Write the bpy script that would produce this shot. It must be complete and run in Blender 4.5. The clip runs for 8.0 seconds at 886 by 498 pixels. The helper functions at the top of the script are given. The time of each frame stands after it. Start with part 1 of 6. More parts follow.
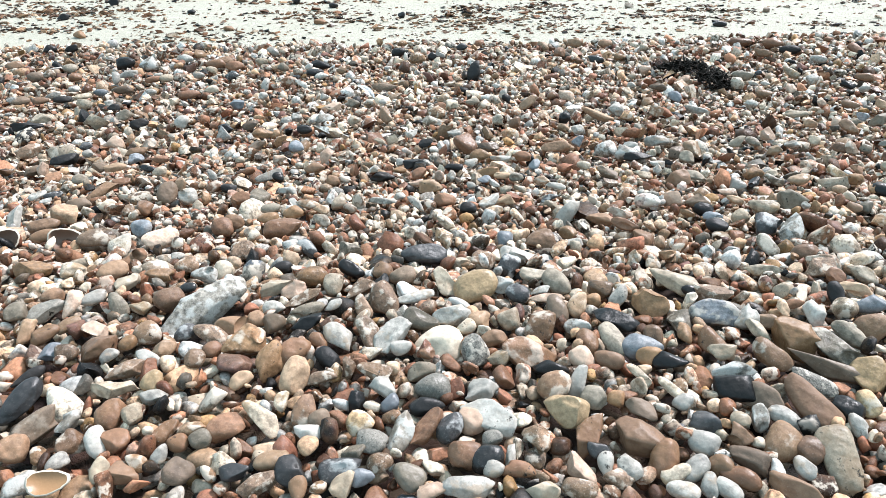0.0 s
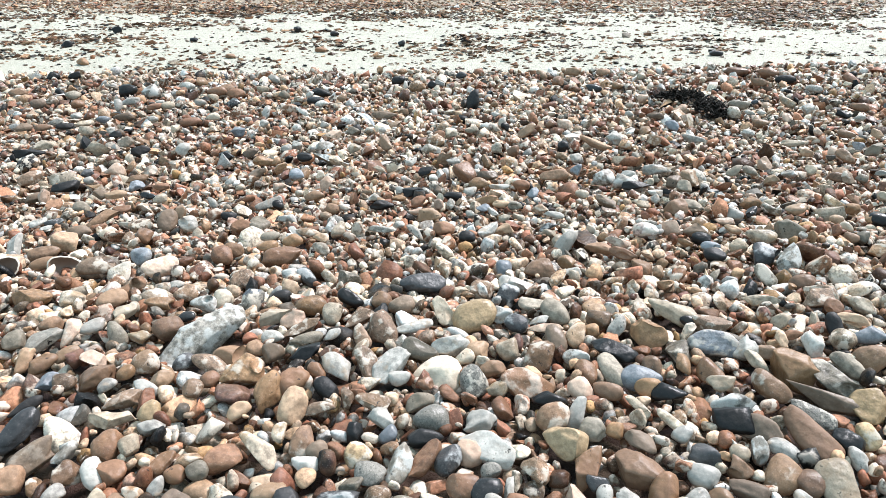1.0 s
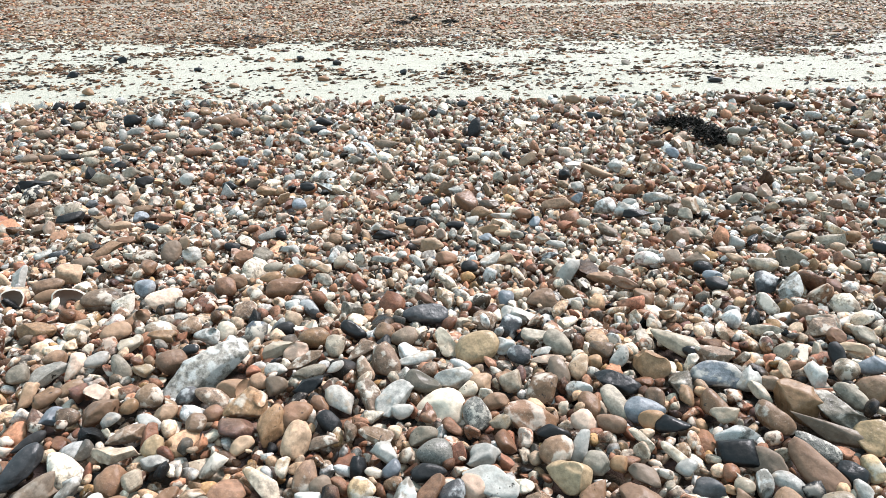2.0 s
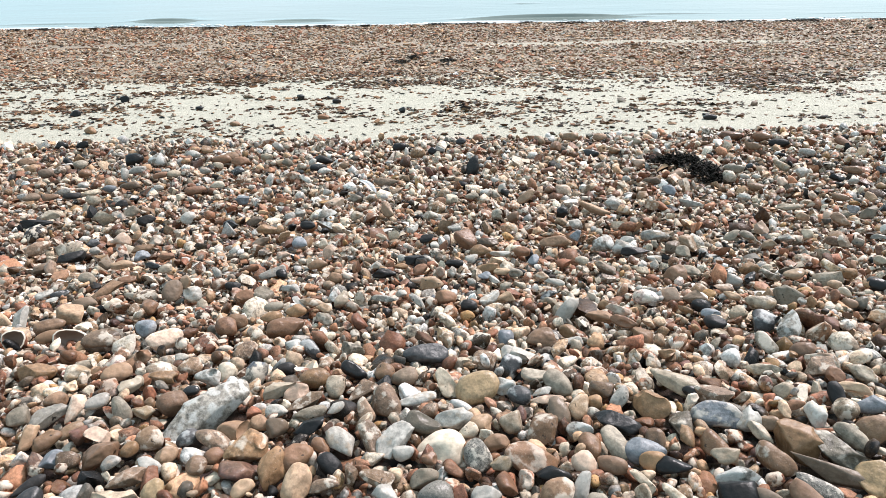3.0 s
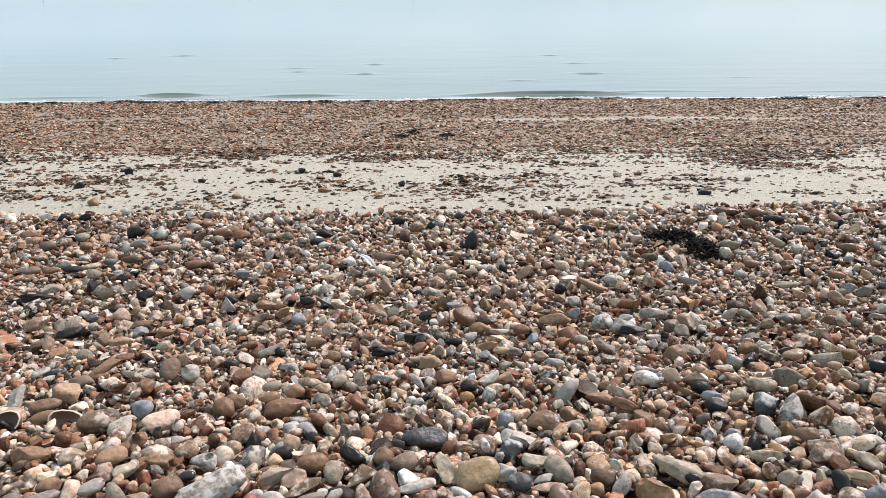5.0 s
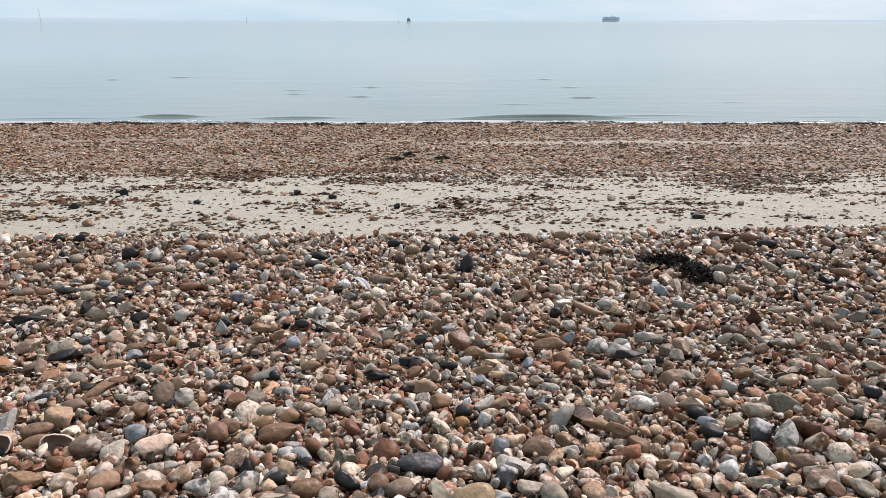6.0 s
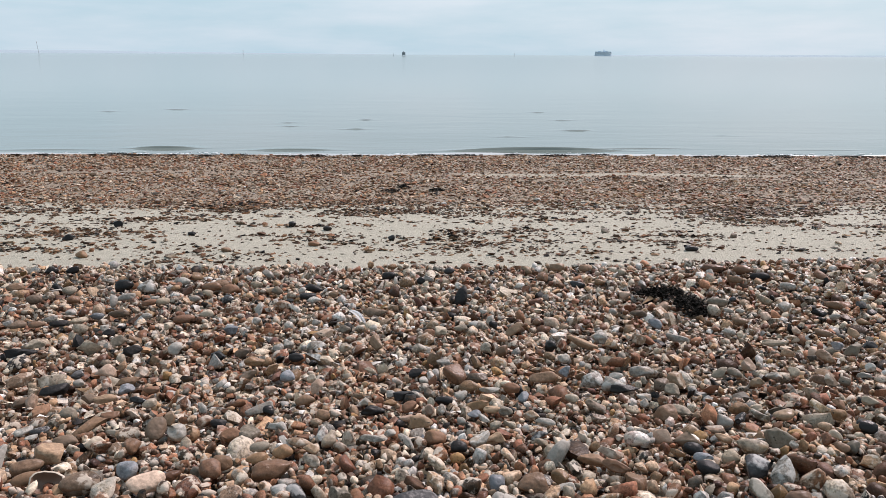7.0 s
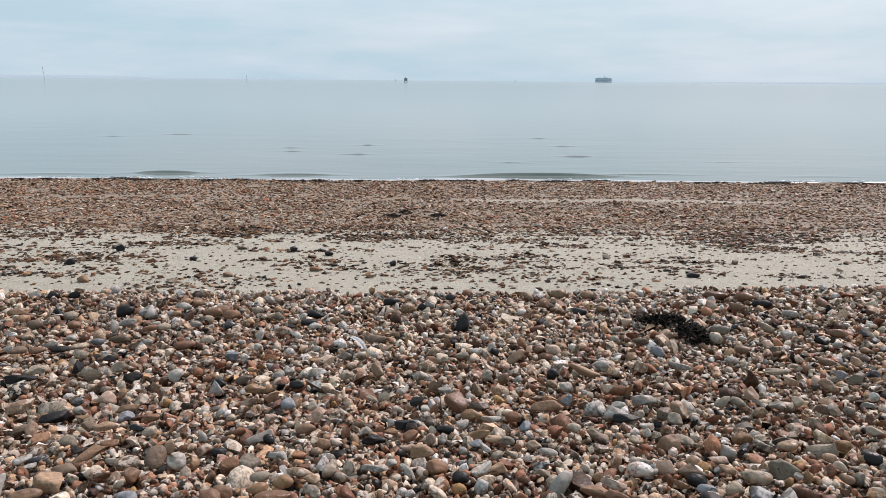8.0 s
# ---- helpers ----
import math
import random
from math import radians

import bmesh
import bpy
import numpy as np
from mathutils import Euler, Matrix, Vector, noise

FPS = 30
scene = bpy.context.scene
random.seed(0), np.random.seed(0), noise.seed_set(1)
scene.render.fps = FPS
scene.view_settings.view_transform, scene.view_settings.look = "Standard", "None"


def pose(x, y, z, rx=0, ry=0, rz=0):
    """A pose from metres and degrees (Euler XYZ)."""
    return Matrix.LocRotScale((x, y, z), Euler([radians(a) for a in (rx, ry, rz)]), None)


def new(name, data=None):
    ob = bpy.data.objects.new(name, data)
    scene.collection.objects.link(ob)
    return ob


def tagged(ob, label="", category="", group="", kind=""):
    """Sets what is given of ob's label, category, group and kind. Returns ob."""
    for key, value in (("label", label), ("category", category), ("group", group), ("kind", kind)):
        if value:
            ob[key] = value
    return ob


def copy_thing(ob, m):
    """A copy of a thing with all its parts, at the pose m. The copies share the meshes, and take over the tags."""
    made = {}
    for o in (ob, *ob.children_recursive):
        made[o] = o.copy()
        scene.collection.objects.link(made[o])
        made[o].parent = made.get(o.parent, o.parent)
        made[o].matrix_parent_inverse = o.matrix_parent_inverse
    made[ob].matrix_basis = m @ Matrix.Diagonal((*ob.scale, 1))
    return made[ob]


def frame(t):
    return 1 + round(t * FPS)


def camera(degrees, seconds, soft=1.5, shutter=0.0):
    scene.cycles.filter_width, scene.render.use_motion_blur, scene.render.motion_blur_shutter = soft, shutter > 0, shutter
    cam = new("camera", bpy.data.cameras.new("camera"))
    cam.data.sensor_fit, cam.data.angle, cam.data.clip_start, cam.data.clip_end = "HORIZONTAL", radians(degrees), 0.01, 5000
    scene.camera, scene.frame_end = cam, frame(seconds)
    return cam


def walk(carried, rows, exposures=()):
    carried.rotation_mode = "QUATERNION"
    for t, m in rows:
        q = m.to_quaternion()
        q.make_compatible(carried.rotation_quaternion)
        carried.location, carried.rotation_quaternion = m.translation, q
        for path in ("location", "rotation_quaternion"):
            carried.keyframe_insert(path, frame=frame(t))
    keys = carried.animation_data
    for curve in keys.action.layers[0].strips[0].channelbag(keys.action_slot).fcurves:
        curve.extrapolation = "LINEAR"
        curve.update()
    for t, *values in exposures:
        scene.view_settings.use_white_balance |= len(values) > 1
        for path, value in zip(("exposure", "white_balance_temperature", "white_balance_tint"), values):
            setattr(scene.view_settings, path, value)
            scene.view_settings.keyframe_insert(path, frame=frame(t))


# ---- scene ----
# Camera: held low over a shingle beach, tilting slowly up to the sea.
EYE = 1.62
cam = camera(63.57, 8.0, soft=0.5)
ROWS = [
    (0.0, 0.0000, 0.0000, -0.0002, 0.002, -31.802, -0.440),
    (0.5, -0.0006, -0.0001, 0.0035, -0.185, -30.667, 0.023),
    (1.0, 0.0001, 0.0002, 0.0096, -0.106, -29.791, -0.203),
    (2.5, 0.0000, -0.0014, 0.0324, 0.073, -26.500, -0.697),
    (3.0, -0.0023, -0.0073, 0.0402, -0.070, -25.017, -0.707),
    (3.5, -0.0027, -0.0086, 0.0481, -0.326, -23.621, -0.524),
    (4.0, -0.0035, -0.0087, 0.0578, -0.218, -22.147, -0.522),
    (4.5, -0.0051, -0.0089, 0.0652, -0.180, -20.603, -0.461),
    (6.0, -0.0110, -0.0123, 0.0762, -0.795, -17.709, 0.094),
    (6.5, -0.0114, -0.0143, 0.0819, -1.005, -16.551, 0.096),
    (7.0, -0.0135, -0.0161, 0.0871, -1.263, -15.222, 0.300),
    (7.5, -0.0145, -0.0182, 0.0919, -1.394, -14.223, 0.452),
    (8.0, -0.0164, -0.0174, 0.0984, -1.159, -13.263, 0.475),
]
EXPOSURES = [(0.0, 0.88, 6000, 16), (1.2, 0.88, 6000, 16), (3.0, 0.66, 6300, 20), (4.5, 0.40, 6500, 25), (6.0, 0.10, 6550, 28), (8.0, -0.09, 6550, 28)]
walk(cam, [(t, pose(x, y, EYE + z, 90 + pitch, 0, yaw) @ pose(0, 0, 0, 0, 0, roll)) for t, x, y, z, yaw, pitch, roll in ROWS], EXPOSURES)

# ---- light: a bright overcast day by the sea ----
SUN_UP, SUN_TURN = radians(47), radians(45)
world = bpy.data.worlds.new("overcast_sky")
scene.world = world
world.use_nodes = True
wn, wl = world.node_tree.nodes, world.node_tree.links
wn.clear()


def add(nodes, kind, **values):
    """A node of that kind, with its sockets' values."""
    node = nodes.new(kind)
    for key, value in values.items():
        node.inputs[key].default_value = value
    return node


sky = add(wn, "ShaderNodeTexSky")
sky.sky_type, sky.sun_disc, sky.sun_elevation, sky.sun_rotation = "NISHITA", False, SUN_UP, SUN_TURN
sky.air_density, sky.dust_density = 1.4, 3.0
dim = add(wn, "ShaderNodeVectorMath")
dim.operation = "SCALE"
dim.inputs["Scale"].default_value = 0.10
wl.new(sky.outputs["Color"], dim.inputs[0])
coords = add(wn, "ShaderNodeTexCoord")
flat = add(wn, "ShaderNodeMapping")
flat.inputs["Scale"].default_value = (1.6, 1.6, 9.0)
wl.new(coords.outputs["Generated"], flat.inputs["Vector"])
cloud = add(wn, "ShaderNodeTexNoise", Scale=2.2, Detail=5.0, Roughness=0.55)
wl.new(flat.outputs["Vector"], cloud.inputs["Vector"])
shade = add(wn, "ShaderNodeValToRGB")
shade.color_ramp.elements[0].position, shade.color_ramp.elements[0].color = 0.40, (0.515, 0.80, 0.86, 1)
shade.color_ramp.elements[1].position, shade.color_ramp.elements[1].color = 0.68, (0.69, 0.91, 0.945, 1)
wl.new(cloud.outputs["Fac"], shade.inputs["Fac"])
# an overcast sky is brighter overhead than at the horizon
rise = add(wn, "ShaderNodeSeparateXYZ")
wl.new(coords.outputs["Generated"], rise.inputs["Vector"])
lift = add(wn, "ShaderNodeMapRange")
lift.inputs["From Min"].default_value, lift.inputs["From Max"].default_value = 0.12, 1.0
lift.inputs["To Min"].default_value, lift.inputs["To Max"].default_value = 1.0, 1.05
wl.new(rise.outputs["Z"], lift.inputs["Value"])
dome = add(wn, "ShaderNodeVectorMath")
dome.operation = "SCALE"
wl.new(shade.outputs["Color"], dome.inputs[0])
wl.new(lift.outputs["Result"], dome.inputs["Scale"])
veil = add(wn, "ShaderNodeMix")
veil.data_type = "RGBA"
veil.inputs[0].default_value = 0.85
wl.new(dim.outputs["Vector"], veil.inputs[6])
wl.new(dome.outputs["Vector"], veil.inputs[7])
glow = add(wn, "ShaderNodeBackground", Strength=1.0)
wl.new(veil.outputs[2], glow.inputs["Color"])
wl.new(glow.outputs["Background"], add(wn, "ShaderNodeOutputWorld").inputs["Surface"])

sun = new("sun", bpy.data.lights.new("sun", "SUN"))
sun.data.energy, sun.data.angle, sun.data.color = 5.0, radians(11), (1.0, 0.95, 0.88)
sun.matrix_world = pose(0, 0, 20, math.degrees(SUN_UP) - 90, 0, -math.degrees(SUN_TURN))

# ---- materials ----


def blank(name):
    mat = bpy.data.materials.new(name)
    mat.use_nodes = True
    nodes, links = mat.node_tree.nodes, mat.node_tree.links
    nodes.clear()
    out = add(nodes, "ShaderNodeOutputMaterial")
    bsdf = add(nodes, "ShaderNodeBsdfPrincipled")
    links.new(bsdf.outputs["BSDF"], out.inputs["Surface"])
    return mat, nodes, links, bsdf


def blend(nodes, links, factor, a, b, mode="MIX"):
    """A colour mix; each of factor, a and b is a socket or a value."""
    mix = add(nodes, "ShaderNodeMix")
    mix.data_type, mix.blend_type, mix.clamp_factor = "RGBA", mode, True
    for key, value in (("Factor", factor), ("A", a), ("B", b)):
        socket = [s for s in mix.inputs if s.name == key and s.type == ("VALUE" if key == "Factor" else "RGBA")][0]
        if isinstance(value, bpy.types.NodeSocket):
            links.new(value, socket)
        else:
            socket.default_value = value if key == "Factor" else (*value, 1)
    return [s for s in mix.outputs if s.type == "RGBA"][0]


def remap(nodes, links, value, lo, hi, a=0.0, b=1.0):
    node = add(nodes, "ShaderNodeMapRange")
    node.interpolation_type = "SMOOTHSTEP"
    node.inputs["From Min"].default_value, node.inputs["From Max"].default_value = lo, hi
    node.inputs["To Min"].default_value, node.inputs["To Max"].default_value = a, b
    links.new(value, node.inputs["Value"])
    return node.outputs["Result"]


def noise_tex(nodes, links, vector, scale, detail=3.0, rough=0.55):
    node = add(nodes, "ShaderNodeTexNoise", Scale=scale, Detail=detail, Roughness=rough)
    links.new(vector, node.inputs["Vector"])
    return node.outputs["Fac"]


def bump(nodes, links, bsdf, height, strength, distance):
    node = add(nodes, "ShaderNodeBump", Strength=strength, Distance=distance)
    links.new(height, node.inputs["Height"])
    links.new(node.outputs["Normal"], bsdf.inputs["Normal"])


def stone_mat(name, ramp, joined, rind=(0.55, 0.475, 0.395), rinds=0.4, dark=0.25, unit=1.0, rough=0.48, speck=0.38, at_=0.52, iron=0.35, shine=0.15, grain=1.0, relief=None, rich=0.95):
    """Beach flint: ramp holds (place, colour) stops from which each stone takes one; some stones wear a pale rind,
    dark blotches and fine specks. joined: stones of one mesh, told apart as islands; unit: noise cells a metre."""
    mat, nodes, links, bsdf = blank(name)
    if joined:
        chance = add(nodes, "ShaderNodeNewGeometry").outputs["Random Per Island"]
    else:
        chance = add(nodes, "ShaderNodeObjectInfo").outputs["Random"]
    dice = add(nodes, "ShaderNodeTexWhiteNoise")
    dice.noise_dimensions = "1D"
    links.new(chance, dice.inputs["W"])
    split = add(nodes, "ShaderNodeSeparateColor")
    links.new(dice.outputs["Color"], split.inputs["Color"])
    r1, r2, r3 = split.outputs
    tone = add(nodes, "ShaderNodeValToRGB")
    tone.color_ramp.interpolation = "CONSTANT" if joined or len(ramp) > 4 else "LINEAR"
    stops = tone.color_ramp.elements
    while len(stops) < len(ramp):
        stops.new(0.5)
    for stop, (place, colour) in zip(stops, ramp):
        stop.position, stop.color = place, (*colour, 1)
    links.new(chance, tone.inputs["Fac"])
    where = add(nodes, "ShaderNodeTexCoord").outputs["Object"]
    shift = add(nodes, "ShaderNodeVectorMath")
    shift.operation = "MULTIPLY_ADD"
    links.new(dice.outputs["Color"], shift.inputs[0])
    shift.inputs[1].default_value = (9, 9, 9)
    links.new(where, shift.inputs[2])
    at = shift.outputs["Vector"]
    broad = noise_tex(nodes, links, at, 1.3 * unit, 4.0, 0.58)
    mid = noise_tex(nodes, links, at, 3.4 * unit, 5.0, 0.65)
    fine = noise_tex(nodes, links, at, 13.0 * unit, 5.0, 0.75)
    # some stones are plain and smooth, others coarse
    coarse = remap(nodes, links, r1, 0.15, 0.95, 0.65 * grain, 1.4 * grain)

    def grainy(socket):
        node = add(nodes, "ShaderNodeMath")
        node.operation = "MULTIPLY"
        links.new(socket, node.inputs[0])
        links.new(coarse, node.inputs[1])
        return node.outputs[0]

    cloudy = add(nodes, "ShaderNodeMath")
    cloudy.operation = "ADD"
    links.new(grainy(remap(nodes, links, mid, 0.28, 0.72, -0.46, 0.36)), cloudy.inputs[0])
    cloudy.inputs[1].default_value = 1.0
    # each stone a little lighter or darker, and cloudy within itself
    value = add(nodes, "ShaderNodeMath")
    value.operation = "MULTIPLY"
    links.new(remap(nodes, links, r2, 0, 1, 0.55 if joined else 0.82, 1.3 if joined else 1.18), value.inputs[0])
    links.new(cloudy.outputs[0], value.inputs[1])
    # many stones pass from one tone into another
    other = add(nodes, "ShaderNodeValToRGB")
    other.color_ramp.interpolation = tone.color_ramp.interpolation
    while len(other.color_ramp.elements) < len(ramp):
        other.color_ramp.elements.new(0.5)
    for stop, (place, colour) in zip(other.color_ramp.elements, ramp):
        stop.position, stop.color = place, (*colour, 1)
    links.new(r2, other.inputs["Fac"])
    second = noise_tex(nodes, links, at, 0.8 * unit, 2.0, 0.5)
    passing = add(nodes, "ShaderNodeMath")
    passing.operation = "MULTIPLY"
    links.new(remap(nodes, links, second, 0.44, 0.60), passing.inputs[0])
    links.new(remap(nodes, links, r1, 0.45, 0.60, 0.0, 0.55), passing.inputs[1])
    hue = add(nodes, "ShaderNodeHueSaturation")
    links.new(blend(nodes, links, passing.outputs[0], tone.outputs["Color"], other.outputs["Color"]), hue.inputs["Color"])
    links.new(value.outputs[0], hue.inputs["Value"])
    colour = hue.outputs["Color"]
    # iron stain
    rust = add(nodes, "ShaderNodeMath")
    rust.operation = "MULTIPLY"
    links.new(remap(nodes, links, broad, 0.62, 0.40), rust.inputs[0])
    links.new(remap(nodes, links, r3, 0.2, 0.9, 0.0, iron), rust.inputs[1])
    colour = blend(nodes, links, rust.outputs[0], colour, (0.20, 0.118, 0.058))
    # dark blotches
    blot = add(nodes, "ShaderNodeMath")
    blot.operation = "MULTIPLY"
    links.new(remap(nodes, links, mid, 0.58, 0.70), blot.inputs[0])
    links.new(remap(nodes, links, r3, 1 - dark, 1 - dark + 0.05), blot.inputs[1])
    colour = blend(nodes, links, blot.outputs[0], colour, (0.022, 0.017, 0.014))
    # pale rind
    skin = add(nodes, "ShaderNodeMath")
    skin.operation = "MULTIPLY"
    links.new(remap(nodes, links, broad, at_ - 0.02, at_ + (0.05 if joined else 0.09), 0.0, 0.8 if joined else 0.7), skin.inputs[0])
    links.new(remap(nodes, links, r1, 1 - rinds, 1 - rinds + 0.05), skin.inputs[1])
    colour = blend(nodes, links, skin.outputs[0], colour, rind)
    # pale dust and fine specks
    colour = blend(nodes, links, grainy(remap(nodes, links, fine, 0.56, 0.70, 0, speck)), colour, (0.56, 0.50, 0.43))
    colour = blend(nodes, links, grainy(remap(nodes, links, fine, 0.40, 0.30, 0, speck)), colour, (0.022, 0.018, 0.015))
    deepen = add(nodes, "ShaderNodeGamma", Gamma=1.18)
    links.new(colour, deepen.inputs["Color"])
    final = add(nodes, "ShaderNodeHueSaturation", Hue=0.500, Saturation=rich, Value=1.04)
    links.new(deepen.outputs["Color"], final.inputs["Color"])
    links.new(final.outputs["Color"], bsdf.inputs["Base Color"])
    links.new(remap(nodes, links, r2, 0.0, 1.0, rough - 0.14, rough + 0.14), bsdf.inputs["Roughness"])
    bsdf.inputs["Specular IOR Level"].default_value = shine + 0.08
    smooth_ = noise_tex(nodes, links, at, 2.6 * unit, 1.5, 0.5)
    both = add(nodes, "ShaderNodeMath")
    both.operation = "MULTIPLY_ADD"
    links.new(grainy(fine), both.inputs[0])
    both.inputs[1].default_value = 0.32
    links.new(smooth_, both.inputs[2])
    bump(nodes, links, bsdf, both.outputs[0], 0.9, relief or 0.08 / unit)
    return mat


BROWN, TAN, CREAM, WHITE = (0.204, 0.103, 0.060), (0.39, 0.252, 0.154), (0.57, 0.480, 0.375), (0.53, 0.500, 0.465)
RUST, OCHRE, GREY, DARK = (0.222, 0.100, 0.060), (0.33, 0.200, 0.092), (0.132, 0.115, 0.096), (0.013, 0.012, 0.012)
SLATE, PLUM, PINK = (0.125, 0.135, 0.148), (0.145, 0.076, 0.060), (0.47, 0.340, 0.238)


def scaled(colour, k):
    return tuple(min(0.85, c * k) for c in colour)


MIXED = [(0.0, BROWN), (0.10, TAN), (0.22, scaled(BROWN, 1.65)), (0.32, CREAM), (0.46, scaled(BROWN, 0.42)), (0.52, PINK), (0.61, GREY), (0.64, WHITE), (0.725, OCHRE),
         (0.745, RUST), (0.82, scaled(RUST, 1.15)), (0.86, PLUM), (0.885, DARK), (0.955, scaled(CREAM, 0.8)), (0.98, scaled(GREY, 1.6)), (0.993, SLATE)]
STRAND = [(0.0, BROWN), (0.12, TAN), (0.28, scaled(BROWN, 1.5)), (0.40, scaled(CREAM, 0.85)), (0.54, scaled(BROWN, 0.6)), (0.61, scaled(PINK, 0.85)), (0.71, scaled(RUST, 1.3)), (0.82, scaled(TAN, 0.7)), (0.90, DARK), (0.95, scaled(TAN, 0.5)), (0.98, scaled(WHITE, 0.9))]
shingle_mat = stone_mat("mixed_shingle", MIXED, True, unit=34.0, rinds=0.5, dark=0.4, speck=0.32, grain=1.1, shine=0.08, rich=0.98)
pebble_mat = stone_mat("mixed_pebble", MIXED, False, unit=0.7, rinds=0.35, dark=0.3, speck=0.36, grain=1.0, relief=0.0025)
gravel_mat = stone_mat("strand_gravel", STRAND, True, unit=26.0, rinds=0.2, dark=0.3, shine=0.0, rich=1.0)
LITTER = [(0.0, (0.095, 0.050, 0.028)), (0.26, DARK), (0.42, scaled(TAN, 0.5)), (0.56, scaled(GREY, 0.6)), (0.63, (0.17, 0.085, 0.046)), (0.86, scaled(TAN, 0.8)), (0.96, scaled(CREAM, 0.8))]
litter_mat = stone_mat("sand_litter", LITTER, True, unit=30.0, rinds=0.1, dark=0.3, shine=0.0, rich=1.0)
KINDS = {
    "W": ("white", stone_mat("white_flint", [(0, (0.31, 0.282, 0.246)), (1, (0.42, 0.390, 0.348))], False, rind=(0.33, 0.25, 0.18), rinds=0.6, dark=0.3, unit=28.0, speck=0.3, at_=0.56, iron=0.15, shine=0.15, grain=0.60)),
    "C": ("cream", stone_mat("cream_flint", [(0, (0.34, 0.275, 0.20)), (1, (0.46, 0.385, 0.30))], False, rind=(0.26, 0.165, 0.08), rinds=0.3, dark=0.25, unit=25.0, iron=0.40, shine=0.15, grain=0.75)),
    "T": ("tan", stone_mat("tan_flint", [(0, (0.280, 0.180, 0.112)), (1, (0.390, 0.275, 0.180))], False, rinds=0.2, dark=0.15, unit=25.0, iron=0.45, shine=0.15, grain=0.55, rich=0.95)),
    "Y": ("pale ochre", stone_mat("pale_ochre_flint", [(0, (0.350, 0.240, 0.128)), (1, (0.430, 0.310, 0.185))], False, rinds=0.4, dark=0.15, unit=34.0, iron=0.25, shine=0.15, grain=0.80, rich=0.95)),
    "O": ("ochre", stone_mat("ochre_flint", [(0, (0.228, 0.132, 0.066)), (1, (0.302, 0.182, 0.096))], False, rinds=0.25, dark=0.2, unit=25.0, iron=0.45, shine=0.15, grain=0.70, rich=0.95)),
    "B": ("brown", stone_mat("brown_flint", [(0, (0.160, 0.094, 0.058)), (1, (0.256, 0.160, 0.098))], False, rinds=0.12, dark=0.12, unit=25.0, iron=0.45, shine=0.15, grain=0.55, rich=0.95)),
    "R": ("reddish-brown", stone_mat("reddish_flint", [(0, (0.185, 0.096, 0.056)), (1, (0.262, 0.148, 0.086))], False, rinds=0.12, dark=0.1, unit=25.0, iron=0.45, shine=0.15, grain=0.55, rich=0.95)),
    "P": ("dull purple-brown", stone_mat("purple_brown_flint", [(0, (0.130, 0.092, 0.066)), (1, (0.205, 0.148, 0.104))], False, rinds=0.15, dark=0.1, unit=25.0, iron=0.20, shine=0.15, grain=0.50)),
    "K": ("pinkish", stone_mat("pinkish_flint", [(0, (0.348, 0.235, 0.169)), (1, (0.514, 0.378, 0.287))], False, rinds=0.3, dark=0.1, unit=25.0, iron=0.30, shine=0.15, grain=0.60)),
    "M": ("mottled brown", stone_mat("mottled_flint", [(0, (0.155, 0.100, 0.066)), (1, (0.274, 0.184, 0.123))], False, rinds=1.0, dark=0.5, unit=42.0, speck=0.6, at_=0.53, iron=0.45, shine=0.15, grain=1.00, rich=0.95)),
    "G": ("grey", stone_mat("grey_flint", [(0, (0.158, 0.131, 0.098)), (1, (0.270, 0.228, 0.176))], False, rinds=0.2, dark=0.2, unit=25.0, iron=0.15, shine=0.15, grain=0.70)),
    "S": ("grey and white", stone_mat("grey_white_flint", [(0, (0.205, 0.184, 0.158)), (1, (0.295, 0.260, 0.216))], False, rind=(0.50, 0.478, 0.440), rinds=1.0, dark=0.4, unit=31.0, speck=0.5, at_=0.47, iron=0.10, shine=0.15, grain=1.00)),
    "D": ("charcoal", stone_mat("charcoal_flint", [(0, (0.012, 0.011, 0.011)), (1, (0.028, 0.025, 0.024))], False, rinds=0.12, dark=0.1, unit=25.0, rough=0.45, speck=0.12, iron=0.05, shine=0.15, grain=0.50)),
    "N": ("dark blue-grey", stone_mat("dark_blue_flint", [(0, (0.027, 0.025, 0.025)), (1, (0.070, 0.066, 0.065))], False, rind=(0.42, 0.41, 0.39), rinds=0.5, dark=0.1, unit=25.0, rough=0.38, speck=0.25, iron=0.05, shine=0.26, grain=0.70)),
    "L": ("blue-grey", stone_mat("blue_grey_flint", [(0, (0.165, 0.170, 0.180)), (1, (0.230, 0.234, 0.242))], False, rinds=0.05, dark=0.1, unit=28.0, speck=0.35, iron=0.00, shine=0.22, grain=0.60)),
    "V": ("speckled grey", stone_mat("speckled_flint", [(0, (0.152, 0.138, 0.120)), (1, (0.220, 0.198, 0.168))], False, rinds=0.3, dark=1.0, unit=62.0, speck=0.8, iron=0.00, shine=0.15, grain=1.00)),
}


